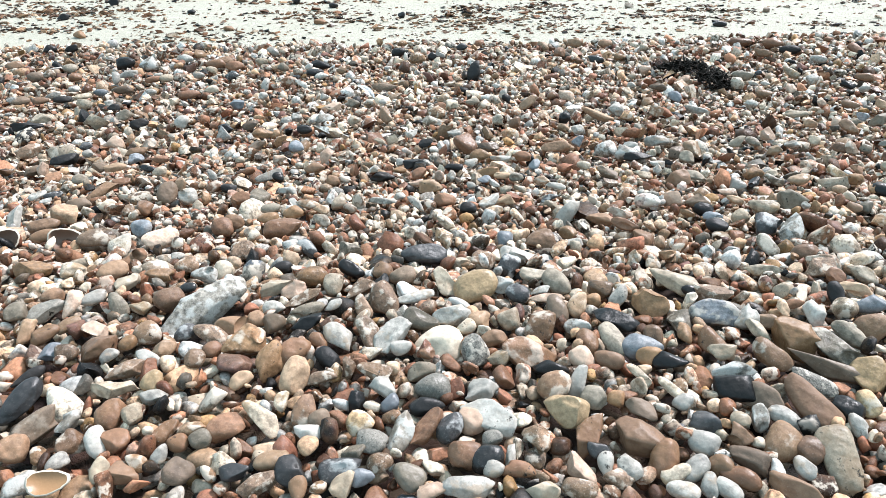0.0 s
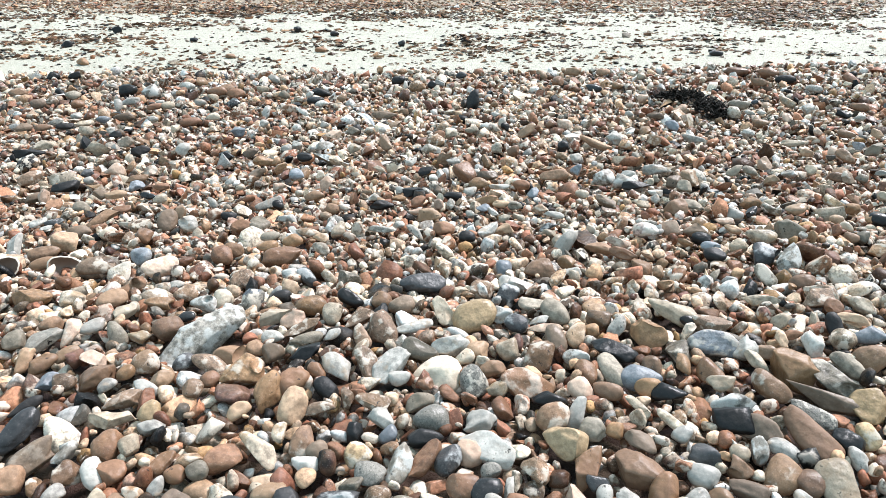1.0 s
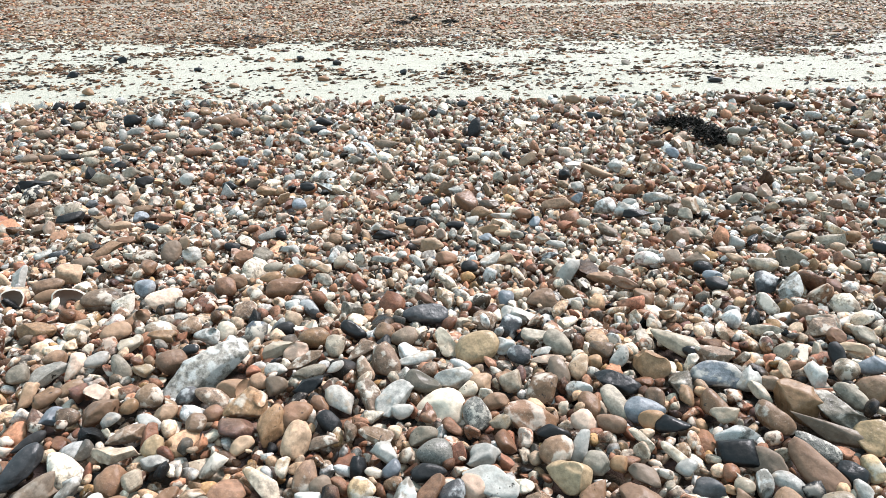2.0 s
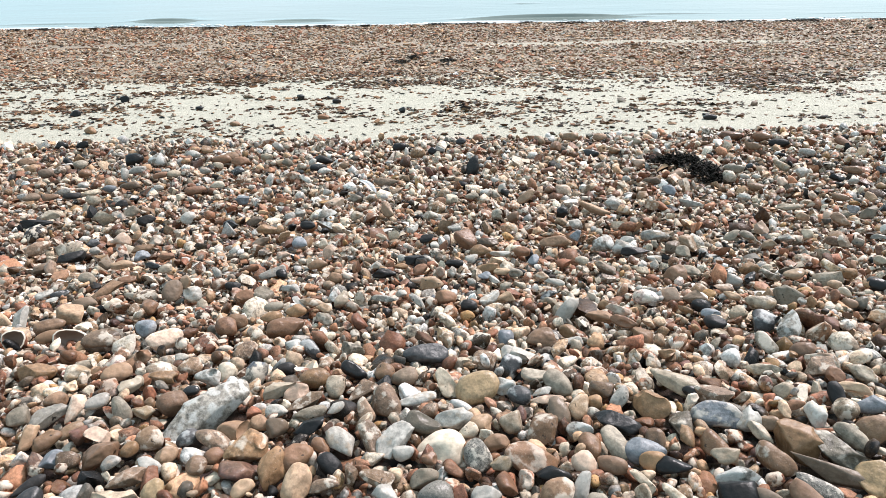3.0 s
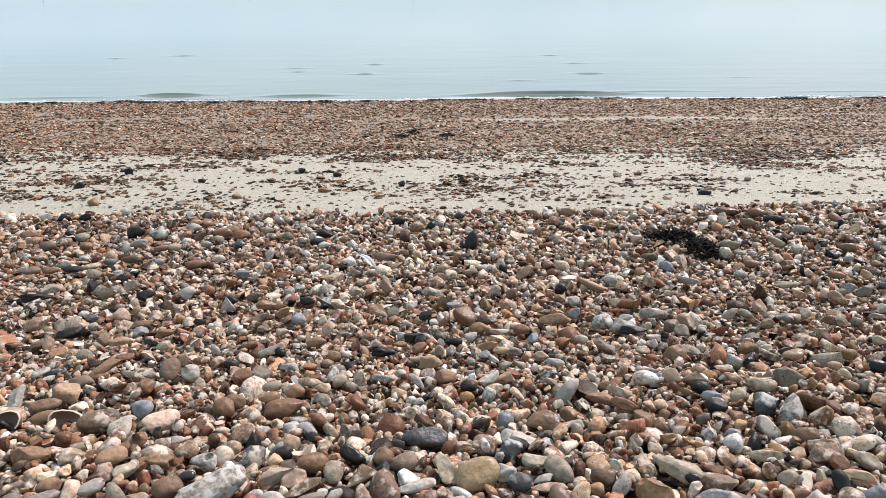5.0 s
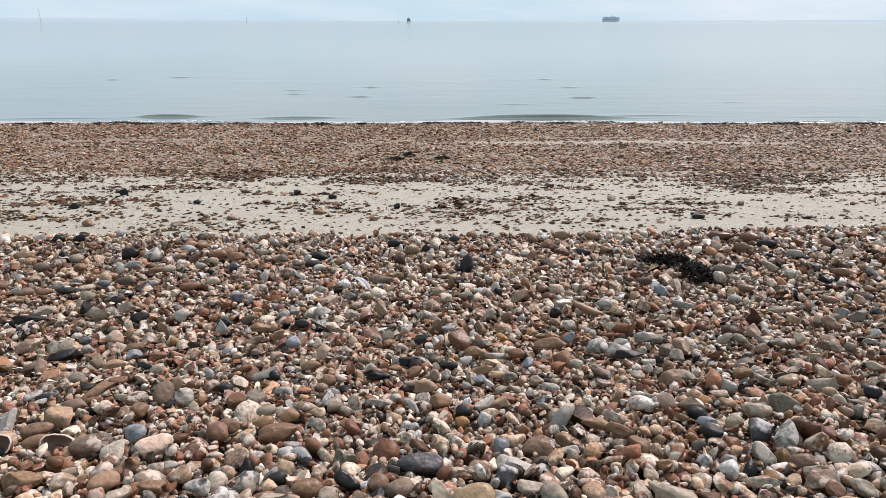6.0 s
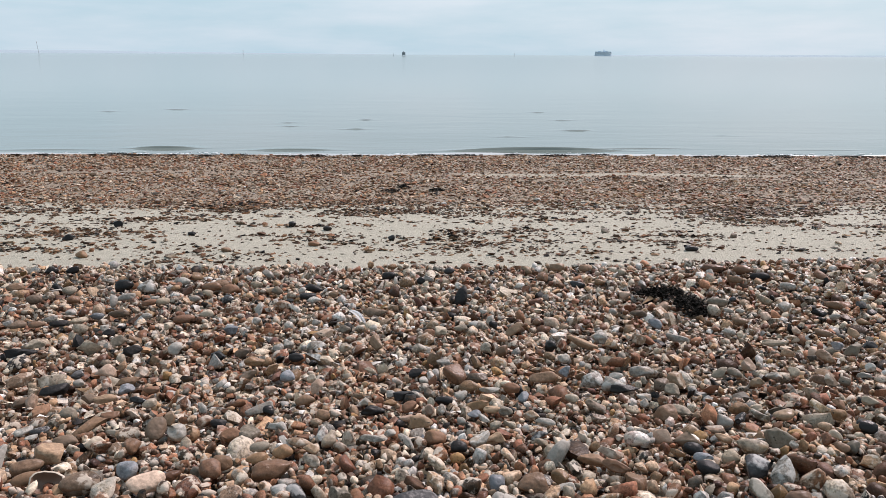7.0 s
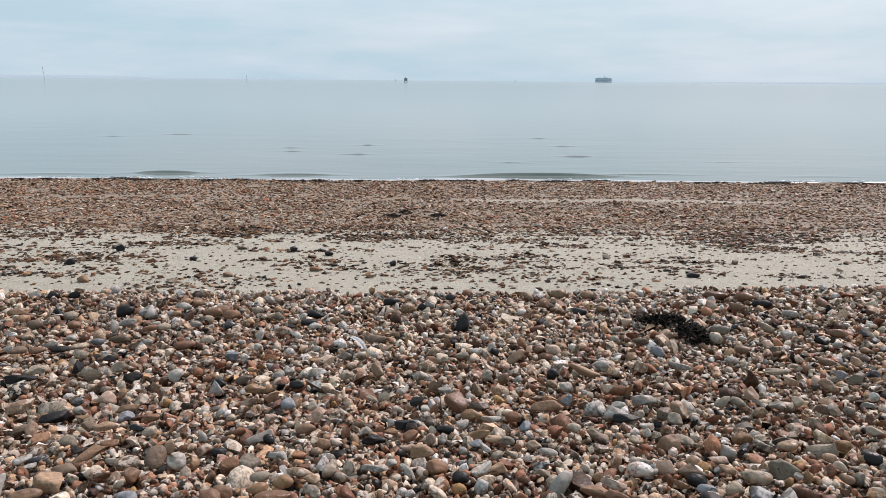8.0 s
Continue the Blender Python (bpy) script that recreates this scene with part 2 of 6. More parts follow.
def ground_mat():
    """Grit below the shingle, darkened to deepen the shade between stones; pale damp sand on the flat, darker gritty
    sand towards the water.
    """
    mat, nodes, links, bsdf = blank("beach_ground")
    where = add(nodes, "ShaderNodeTexCoord").outputs["Object"]
    apart = add(nodes, "ShaderNodeSeparateXYZ")
    links.new(where, apart.inputs["Vector"])
    along = noise_tex(nodes, links, where, 0.9, 3.0)
    grain = noise_tex(nodes, links, where, 420.0, 2.0, 0.7)
    damp = noise_tex(nodes, links, where, 2.3, 5.0, 0.6)
    pits = noise_tex(nodes, links, where, 24.0, 4.0, 0.6)
    wavy = add(nodes, "ShaderNodeMath")
    wavy.operation = "MULTIPLY_ADD"
    links.new(along, wavy.inputs[0])
    wavy.inputs[1].default_value = 1.2
    links.new(apart.outputs["Y"], wavy.inputs[2])
    sand = blend(nodes, links, damp, (0.360, 0.330, 0.255), (0.465, 0.430, 0.340))
    sand = blend(nodes, links, remap(nodes, links, pits, 0.6, 0.72, 0, 0.6), sand, (0.20, 0.16, 0.115))
    sand = blend(nodes, links, remap(nodes, links, grain, 0.3, 0.7, 0.0, 0.35), sand, (0.440, 0.408, 0.330))
    gritty = blend(nodes, links, pits, (0.20, 0.145, 0.098), (0.31, 0.245, 0.180))
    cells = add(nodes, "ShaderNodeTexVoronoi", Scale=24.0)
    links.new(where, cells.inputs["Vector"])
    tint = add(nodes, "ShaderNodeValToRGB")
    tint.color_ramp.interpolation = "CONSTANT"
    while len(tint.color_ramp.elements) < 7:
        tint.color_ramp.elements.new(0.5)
    # stone colours cut to a fraction: the gaps' shade is painted into the grit
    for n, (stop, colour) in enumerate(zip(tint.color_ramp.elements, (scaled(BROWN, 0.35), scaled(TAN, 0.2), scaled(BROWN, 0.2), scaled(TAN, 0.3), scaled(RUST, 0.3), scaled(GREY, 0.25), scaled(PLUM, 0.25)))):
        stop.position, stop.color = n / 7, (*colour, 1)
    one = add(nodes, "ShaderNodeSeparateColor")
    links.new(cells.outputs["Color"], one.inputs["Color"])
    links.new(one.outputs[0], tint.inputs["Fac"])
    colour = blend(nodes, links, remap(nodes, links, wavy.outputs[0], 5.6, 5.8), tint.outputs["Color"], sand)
    colour = blend(nodes, links, remap(nodes, links, wavy.outputs[0], 8.6, 9.3), colour, gritty)
    # a bare streak of sand along the foreshore
    streak = remap(nodes, links, apart.outputs["Y"], 10.42, 10.56)
    for socket, lo, hi in ((apart.outputs["Y"], 10.92, 10.76), (apart.outputs["X"], 0.2, 0.9), (apart.outputs["X"], 5.6, 4.6)):
        both = add(nodes, "ShaderNodeMath")
        both.operation = "MULTIPLY"
        links.new(streak, both.inputs[0])
        links.new(remap(nodes, links, socket, lo, hi), both.inputs[1])
        streak = both.outputs[0]
    colour = blend(nodes, links, remap(nodes, links, streak, 0.0, 1.0, 0.0, 0.55), colour, sand)
    links.new(colour, bsdf.inputs["Base Color"])
    bsdf.inputs["Roughness"].default_value = 0.85
    # low ridges that the ebb left, long across the slope
    stretched = add(nodes, "ShaderNodeMapping")
    stretched.inputs["Scale"].default_value = (0.4, 1.0, 1.0)
    links.new(where, stretched.inputs["Vector"])
    ridges = noise_tex(nodes, links, stretched.outputs["Vector"], 7.0, 5.0, 0.6)
    rough_ = add(nodes, "ShaderNodeMath")
    rough_.operation = "MULTIPLY_ADD"
    links.new(ridges, rough_.inputs[0])
    rough_.inputs[1].default_value = 3.0
    links.new(grain, rough_.inputs[2])
    tall = add(nodes, "ShaderNodeMath")
    tall.operation = "MULTIPLY_ADD"
    links.new(pits, tall.inputs[0])
    tall.inputs[1].default_value = 1.0
    links.new(rough_.outputs[0], tall.inputs[2])
    bump(nodes, links, bsdf, tall.outputs[0], 0.8, 0.016)
    return mat


def plain_mat(name, colour, rough=0.7, scale=40.0, change=0.3, spec=0.4, relief=0.003):
    mat, nodes, links, bsdf = blank(name)
    where = add(nodes, "ShaderNodeTexCoord").outputs["Object"]
    tone = noise_tex(nodes, links, where, scale, 4.0, 0.6)
    links.new(blend(nodes, links, tone, scaled(colour, 1 - change), scaled(colour, 1 + change)), bsdf.inputs["Base Color"])
    bsdf.inputs["Roughness"].default_value, bsdf.inputs["Specular IOR Level"].default_value = rough, spec
    bump(nodes, links, bsdf, tone, 0.4, relief)
    return mat


def water_mat():
    """Calm, slightly silty sea water with long low ripples."""
    mat, nodes, links, bsdf = blank("sea_water")
    where = add(nodes, "ShaderNodeTexCoord").outputs["Object"]
    long = add(nodes, "ShaderNodeMapping")
    long.inputs["Scale"].default_value = (0.35, 1.0, 1.0)
    links.new(where, long.inputs["Vector"])
    swell = noise_tex(nodes, links, long.outputs["Vector"], 0.55, 4.0, 0.55)
    ripple = noise_tex(nodes, links, long.outputs["Vector"], 5.0, 3.0, 0.6)
    tall = add(nodes, "ShaderNodeMath")
    tall.operation = "MULTIPLY_ADD"
    links.new(ripple, tall.inputs[0])
    tall.inputs[1].default_value = 0.10
    links.new(swell, tall.inputs[2])
    links.new(blend(nodes, links, swell, (0.098, 0.118, 0.100), (0.150, 0.176, 0.162)), bsdf.inputs["Base Color"])
    bsdf.inputs["Roughness"].default_value, bsdf.inputs["IOR"].default_value = 0.10, 1.33
    bump(nodes, links, bsdf, tall.outputs[0], 0.25, 0.06)
    return mat


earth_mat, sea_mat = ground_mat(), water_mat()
foam_mat = plain_mat("sea_foam", (0.80, 0.83, 0.84), 0.6, 30.0, 0.05)
swash_mat = plain_mat("swash_film", (0.36, 0.365, 0.36), 0.30, 6.0, 0.35)
weed_mat = plain_mat("dried_seaweed", (0.009, 0.007, 0.005), 0.8, 60.0, 0.5, spec=0.1)
wrack_mat = plain_mat("brown_wrack", (0.022, 0.015, 0.010), 0.8, 40.0, 0.5, spec=0.15)
vane_mat = plain_mat("feather_vane", (0.50, 0.50, 0.50), 0.7, 120.0, 0.10)
shell_mat = plain_mat("shell_outside", (0.46, 0.39, 0.31), 0.5, 60.0, 0.25)
lining_mat = plain_mat("shell_lining", (0.13, 0.075, 0.05), 0.5, 40.0, 0.25)
ochre_lining_mat = plain_mat("ochre_shell_lining", (0.24, 0.130, 0.058), 0.4, 40.0, 0.2)
# the fort's granite is paled and blued: distance haze in its base colour
fort_mat = plain_mat("hazed_granite", (0.52, 0.61, 0.68), 0.8, 0.2, 0.10, relief=0.05)
# post colour lightened to carry the haze over the water
post_mat = plain_mat("hazed_weathered_post", (0.52, 0.54, 0.55), 0.8, 3.0, 0.3)
marker_mat = plain_mat("marker_paint", (0.22, 0.25, 0.26), 0.6, 1.0, 0.2)
port_mat = plain_mat("shaded_port", (0.30, 0.33, 0.35), 0.8, 1.0, 0.1)
# haze is painted into the far shore as a pale blue
land_mat = plain_mat("far_shore", (0.30, 0.365, 0.40), 0.9, 0.004, 0.08, spec=0.0)

# ---- the lie of the beach ----
FALL_Y = (-40, 0, 0.8, 1.1, 1.4, 2.0, 2.6, 3.5, 4.4, 4.95, 5.4, 7.0, 13.0, 20.0, 60.0, 6000.0)
FALL_Z = (0.97, 0.87, 0.87, 0.845, 0.78, 0.66, 0.56, 0.42, 0.305, 0.22, 0.02, 0.0, -0.07, -0.35, -2.0, -6.0)
SEA = -0.075


def beach(x, y):
    """The height of the beach's surface: a shingle bank that drops to a sand flat."""
    x, y = np.asarray(x, float), np.asarray(y, float)
    side = np.clip((x - 0.8) / 2.2, 0, 1)
    side = side * side * (3 - 2 * side)
    band = np.clip((y - 2.5) / 1.5, 0, 1) * np.clip((5.6 - y) / 0.5, 0, 1)
    return np.interp(y, FALL_Y, FALL_Z) + 0.05 * side * band


def foot(x):
    """How far out the shingle bank's brow lies."""
    return 5.02 + 0.05 * np.sin(x * 2.1) + 0.04 * np.sin(x * 5.3 + 1) + 0.06 * np.clip(x / 2, 0, 1)


def flat_mesh(name, verts, faces, mat, smooth=True):
    """A mesh from arrays of places and of triangles."""
    data = bpy.data.meshes.new(name)
    verts, faces = np.asarray(verts, np.float32), np.asarray(faces, np.int32)
    data.vertices.add(len(verts))
    data.vertices.foreach_set("co", verts.ravel())
    n = faces.shape[1]
    data.loops.add(faces.size)
    data.loops.foreach_set("vertex_index", faces.ravel())
    data.polygons.add(len(faces))
    data.polygons.foreach_set("loop_start", np.arange(0, faces.size, n, dtype=np.int32))
    data.polygons.foreach_set("use_smooth", np.full(len(faces), smooth))
    data.update(calc_edges=True)
    data.materials.append(mat)
    return data


def sheet(name, xs, ys, height, mat):
    gx, gy = np.meshgrid(xs, ys)
    places = np.stack([gx, gy, height(gx, gy)], -1).reshape(-1, 3)
    w = len(xs)
    i = (np.arange(len(ys) - 1)[:, None] * w + np.arange(w - 1)).ravel()
    return flat_mesh(name, places, np.stack([i, i + 1, i + w + 1, i + w], 1), mat)


def ground_height(x, y):
    under = np.clip((5.35 - y) / 0.3, 0, 1)
    wave = 0.012 * np.sin(x * 1.7 + y * 0.8) * np.sin(y * 1.3) * np.clip((y - 5.4) / 0.6, 0, 1) * np.clip((12.5 - y) / 0.6, 0, 1)
    heaped = np.clip((0.72 + 0.64 * y - np.abs(x)) / 0.12, 0, 1) * np.clip((y - 0.02) / 0.12, 0, 1)
    return beach(x, y) - (0.018 + 0.057 * heaped) * under + wave


wide = np.concatenate([[-4800, -1500, -400, -120, -45, -25], np.linspace(-16, 16, 161), [25, 45, 120, 400, 1500, 4800]])
deep = np.concatenate([[-1500, -400, -120, -40, -20, -10, -5], np.linspace(-3, 14, 171), [16, 20, 40, 60, 150, 600, 2000, 4900]])
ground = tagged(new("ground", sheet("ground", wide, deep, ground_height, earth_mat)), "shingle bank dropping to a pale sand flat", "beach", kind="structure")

# ---- the sea ----


SURF = ((2.05, 13.72, 1.45, 0.062, 0.03), (-5.1, 13.85, 0.55, 0.050, 0.04), (4.2, 14.0, 0.9, 0.014, 0.032), (-7.2, 13.6, 0.9, 0.014, 0.032), (-2.6, 13.65, 0.7, 0.03, 0.032), (7.7, 13.8, 0.7, 0.010, 0.032),
        (3.6, 17.6, 0.3, 0.026, 0.032), (1.84, 16.1, 0.18, 0.017, 0.032), (3.5, 23.2, 0.21, 0.021, 0.04), (3.8, 20.2, 0.21, 0.021, 0.04), (-3.65, 19.3, 0.15, 0.022, 0.04), (-1.8, 17.8, 0.21, 0.024, 0.032),
        (-1.8, 20.2, 0.15, 0.024, 0.04), (-3.5, 18.4, 0.15, 0.017, 0.032), (-8.2, 23.9, 0.3, 0.022, 0.04), (-10.0, 23.0, 0.24, 0.019, 0.04), (6.8, 16.5, 0.24, 0.011, 0.032))


def wave(x, y):
    """A calm sea with a few short, low crests that run in along the shore, steep on the side towards it."""
    z = np.full(np.shape(x), SEA)
    for across, out, length, tall, steep in SURF:
        d = (y - out - 0.10 * np.sin((x - across) * 1.3 + out)) / steep
        z = z + tall * np.exp(-np.abs((x - across) / length) ** 3.5) * np.where(d < 0, np.exp(-d * d), np.exp(-d * d * 0.02))
    return z


sea_y = np.concatenate([np.linspace(12.6, 13.4, 11), np.linspace(13.42, 14.3, 45), np.linspace(14.33, 24.5, 340), np.linspace(24.8, 30, 20), [34, 40, 50, 70, 110, 200, 500, 1500, 4900]])
sea_x = np.concatenate([[-4800, -1000, -300, -100, -40], np.linspace(-22, 22, 177), [40, 100, 300, 1000, 4800]])
sea = tagged(new("water", sheet("water", sea_x, sea_y, wave, sea_mat)), "calm grey-blue sea with low ripples near shore", "sea", kind="structure")

# ---- stones ----


def ball(level):
    bm = bmesh.new()
    bmesh.ops.create_icosphere(bm, subdivisions=level, radius=1)
    bm.verts.ensure_lookup_table()
    v = np.array([p.co for p in bm.verts])
    f = np.array([[p.index for p in face.verts] for face in bm.faces])
    bm.free()
    return v, f


BALLS = {level: ball(level) for level in (1, 2, 3, 4)}


def chip(rng, level):
    """A small broken flint: the hull of a few scattered points."""
    bm = bmesh.new()
    count = 13 if level else 8
    p = rng.normal(size=(count, 3))
    p /= np.linalg.norm(p, axis=1, keepdims=True)
    for co in p * rng.uniform(0.75, 1.0, (count, 1)):
        bm.verts.new(co)
    hull = bmesh.ops.convex_hull(bm, input=bm.verts)
    bmesh.ops.delete(bm, geom=[g for g in hull["geom_interior"] if isinstance(g, bmesh.types.BMVert)], context="VERTS")
    bmesh.ops.triangulate(bm, faces=bm.faces)
    bm.verts.index_update()
    v = np.array([q.co for q in bm.verts])
    f = np.array([[q.index for q in face.verts] for face in bm.faces])
    bm.free()
    return v, f


def swells(v, rng, pitch, count=8):
    """A smooth random field over places v, of about -1 to 1; pitch: how tightly it waves."""
    ways = rng.normal(size=(count, 3)) * pitch
    return np.sin(v @ ways.T + rng.uniform(0, 2 * math.pi, count)).sum(1) / math.sqrt(count)


def stone_shape(seed, kind, level):
    """Places and faces of one stone, from -1 to 1 on each axis. kind: o smooth and rounded, f knobbly or broken flint, d a flat flake."""
    rng = np.random.RandomState(seed)
    if kind == "c":
        v, f = chip(rng, level)
    else:
        v, f = BALLS[level]
        v = v.copy()
        power = rng.uniform(2.0, 2.8) if kind == "o" else rng.uniform(1.7, 3.6)
        v /= (np.abs(v) ** power).sum(1, keepdims=True) ** (1 / power)
        v *= 1 + (0.09 if kind == "o" else 0.15) * swells(v, rng, 1.3)[:, None] + (0.035 if kind == "o" else 0.06) * swells(v, rng, 2.8)[:, None]
        # one end of the stone is stouter, and many are bent
        v[:, 1] *= 1 + rng.uniform(-0.35, 0.35) * v[:, 0]
        v[:, 2] *= 1 + rng.uniform(-0.3, 0.3) * v[:, 0]
        v[:, 1] += rng.uniform(-0.25, 0.25) * v[:, 0] ** 2
        # worn facets, and hollows where flakes came away
        facets = rng.randint(1, 5) if kind == "o" else rng.randint(4, 10)
        for _ in range(facets):
            n = rng.normal(size=3)
            n /= np.linalg.norm(n)
            over = v @ n - (rng.uniform(0.68, 0.95) if kind == "o" else rng.uniform(0.42, 0.82))
            worn = 0.05 if kind == "o" else rng.choice((0.012, 0.03))
            v -= (worn * np.logaddexp(0, over / worn))[:, None] * n * 0.96
        hollows = rng.randint(1, 4) if kind == "f" else rng.randint(0, 4) // 2
        for _ in range(hollows):
            n = rng.normal(size=3)
            n /= np.linalg.norm(n)
            reach = rng.uniform(0.45, 1.1)
            off = v - n * (reach + rng.uniform(0.55, 0.8))
            far = np.linalg.norm(off, axis=1, keepdims=True)
            v += off / far * np.clip(reach - far, 0, None)
        if level > 2:
            v *= 1 + (0.018 if kind == "o" else 0.028) * swells(v, rng, 5.0)[:, None] + 0.008 * swells(v, rng, 11.0)[:, None]
    lo, hi = v.min(0), v.max(0)
    return (v - (lo + hi) / 2) / ((hi - lo) / 2), f


SHAPES = {(kind, level): [stone_shape(100 * n + level + ord(kind), kind, level) for n in range(count)]
          for level, count in ((1, 20), (2, 24), (3, 24)) for kind in "of"}
SHAPES["f", 0] = SHAPES["o", 0] = [stone_shape(100 * n + 17, "c", 0) for n in range(30)]
SHAPES["c", 1] = [stone_shape(100 * n + 31, "c", 1) for n in range(30)]
WORDS = {"o": "smooth rounded", "f": "rough angular", "d": "thin flat"}
placed = []


def stone(code, kind, place, turn, half):
    """A stone that stands out in the shingle: its colour, shape, place, turn in degrees and half sizes in millimetres."""
    v, f = stone_shape(len(placed) * 13 + 5, "f" if 1.9 < place[1] < 5.2 and len(placed) % 3 else kind, 4 if half[0] > 30 and place[1] < 1.5 else 3 if place[1] < 3 or place[1] > 5.2 else 2)
    name = "pebble" if kind == "o" else "flint"
    ob = new(name, flat_mesh(name, v * np.array(half) / 1000, f, KINDS[code][1]))
    ob.matrix_basis = pose(*place, *turn)
    ob["half"] = [h / 1000 for h in half]
    placed.append(ob)
    if 2.6 < place[1] < 5.2:
        ob.parent = ground
        return
    size = "large " if half[0] > 48 else "small " if half[0] < 20 else ""
    tagged(ob, f"{size}{WORDS[kind]} {KINDS[code][0]} flint {'pebble' if kind == 'o' else 'stone'} lying in shingle", "pebble" if kind == "o" else "flint", "stones standing out in the shingle")


stone("S", "f", (-0.426, 1.011, 0.872), (35, -11, 37), (93, 35, 24))
stone("B", "o", (-0.492, 1.046, 0.869), (37, -6, 33), (27, 22, 15))
stone("N", "o", (-0.471, 1.086, 0.866), (37, 6, 16), (15, 10, 7))
stone("K", "f", (-0.659, 1.030, 0.871), (20, -33, 88), (29, 15, 11))
stone("S", "f", (-0.698, 1.011, 0.872), (38, -5, 41), (38, 19, 14))
stone("G", "o", (-0.748, 1.006, 0.873), (39, -0, 37), (20, 18, 13))
stone("W", "o", (-0.632, 1.052, 0.869), (38, -3, 35), (25, 13, 9))
stone("B", "o", (-0.709, 1.059, 0.868), (39, -0, 34), (21, 16, 11))
stone("T", "f", (-0.698, 0.944, 0.878), (33, -21, 65), (27, 15, 11))
stone("B", "o", (-0.663, 0.937, 0.878), (37, -6, 43), (25, 14, 10))
stone("T", "o", (-0.636, 0.965, 0.876), (37, -6, 41), (22, 12, 8))
stone("G", "o", (-0.578, 1.028, 0.871), (11, 36, -42), (26, 15, 11))
stone("C", "f", (-0.532, 1.018, 0.872), (37, -0, 28), (19, 14, 10))
stone("M", "o", (-0.493, 0.938, 0.878), (36, -0, 28), (22, 21, 14))
stone("K", "f", (-0.582, 0.947, 0.878), (37, -0, 32), (20, 20, 14))
stone("B", "f", (-0.556, 0.898, 0.882), (35, -9, 44), (33, 21, 15))
stone("L", "f", (-0.628, 0.884, 0.883), (36, -6, 43), (21, 15, 10))
stone("M", "o", (-0.601, 0.883, 0.883), (35, 12, 18), (18, 15, 10))
stone("W", "o", (-0.531, 0.875, 0.884), (34, -11, 48), (16, 10, 7))
stone("O", "o", (-0.514, 0.909, 0.881), (35, -9, 42), (16, 12, 8))
stone("W", "f", (-0.466, 0.868, 0.884), (24, 26, -16), (22, 12, 8))
stone("N", "o", (-0.430, 0.940, 0.878), (35, -9, 37), (21, 13, 9))
stone("M", "o", (-0.384, 0.933, 0.879), (27, 24, -17), (33, 16, 11))
stone("T", "f", (-0.449, 0.892, 0.882), (31, -17, 52), (20, 14, 10))
stone("R", "o", (-0.371, 0.888, 0.883), (34, -0, 23), (18, 14, 10))
stone("M", "o", (-0.391, 0.865, 0.884), (34, -0, 24), (17, 16, 12))
stone("M", "f", (-0.489, 0.837, 0.887), (35, -0, 30), (31, 13, 9))
stone("C", "f", (-0.594, 1.111, 0.863), (39, -3, 32), (23, 14, 10))
stone("O", "f", (-0.547, 1.147, 0.855), (38, 9, 14), (27, 13, 9))
stone("R", "f", (-0.629, 1.222, 0.838), (38, -13, 43), (32, 18, 12))
stone("O", "f", (-0.812, 1.179, 0.848), (37, 19, 11), (37, 22, 15))
stone("T", "o", (-0.647, 1.170, 0.850), (40, -0, 29), (30, 19, 14))
stone("C", "f", (-0.725, 1.171, 0.849), (40, -0, 32), (25, 21, 14))
stone("W", "o", (-0.547, 1.249, 0.833), (40, -0, 24), (14, 10, 7))
stone("M", "o", (-0.512, 1.197, 0.844), (39, -0, 23), (24, 18, 13))
stone("S", "f", (-0.459, 1.142, 0.856), (38, 6, 14), (25, 18, 12))
stone("C", "o", (-0.430, 1.165, 0.851), (22, -32, 74), (22, 18, 13))
stone("P", "o", (-0.758, 1.345, 0.812), (41, -0, 29), (41, 23, 16))
stone("C", "f", (-0.308, 1.088, 0.866), (35, -12, 32), (34, 15, 10))
stone("O", "o", (-0.250, 1.133, 0.858), (37, 2, 10), (31, 20, 14))
stone("C", "o", (-0.204, 1.093, 0.865), (7, -36, 88), (23, 19, 14))
stone("D", "o", (-0.179, 1.166, 0.851), (30, 23, -25), (28, 15, 11))
stone("M", "f", (-0.153, 1.077, 0.867), (35, -12, 24), (32, 14, 10))
stone("B", "o", (-0.117, 1.159, 0.852), (37, -0, 6), (20, 19, 13))
stone("P", "o", (-0.078, 1.135, 0.857), (37, -3, 8), (26, 19, 13))
stone("M", "o", (-0.108, 1.041, 0.870), (7, 35, -72), (34, 26, 18))
stone("W", "f", (-0.051, 1.049, 0.869), (36, -3, 7), (36, 13, 9))
stone("C", "f", (0.003, 1.100, 0.865), (14, 34, -66), (32, 17, 12))
stone("K", "f", (-0.274, 1.073, 0.867), (37, -0, 14), (24, 19, 13))
stone("M", "f", (-0.253, 1.043, 0.870), (33, -14, 34), (37, 12, 9))
stone("G", "o", (-0.237, 1.005, 0.873), (35, -6, 21), (31, 12, 8))
stone("D", "f", (-0.232, 0.965, 0.876), (34, -6, 22), (29, 16, 11))
stone("W", "d", (-0.195, 1.023, 0.871), (33, -14, 32), (18, 9, 4))
stone("M", "o", (-0.142, 1.013, 0.872), (14, 33, -58), (25, 14, 9))
stone("W", "f", (-0.172, 0.922, 0.880), (23, 25, -34), (30, 20, 14))
stone("M", "o", (-0.121, 0.929, 0.879), (13, 32, -59), (34, 17, 12))
stone("W", "f", (-0.087, 0.924, 0.880), (21, -27, 55), (38, 23, 16))
stone("G", "o", (-0.038, 0.969, 0.876), (32, 14, -19), (33, 18, 12))
stone("O", "f", (-0.318, 0.899, 0.882), (31, -16, 45), (36, 27, 19))
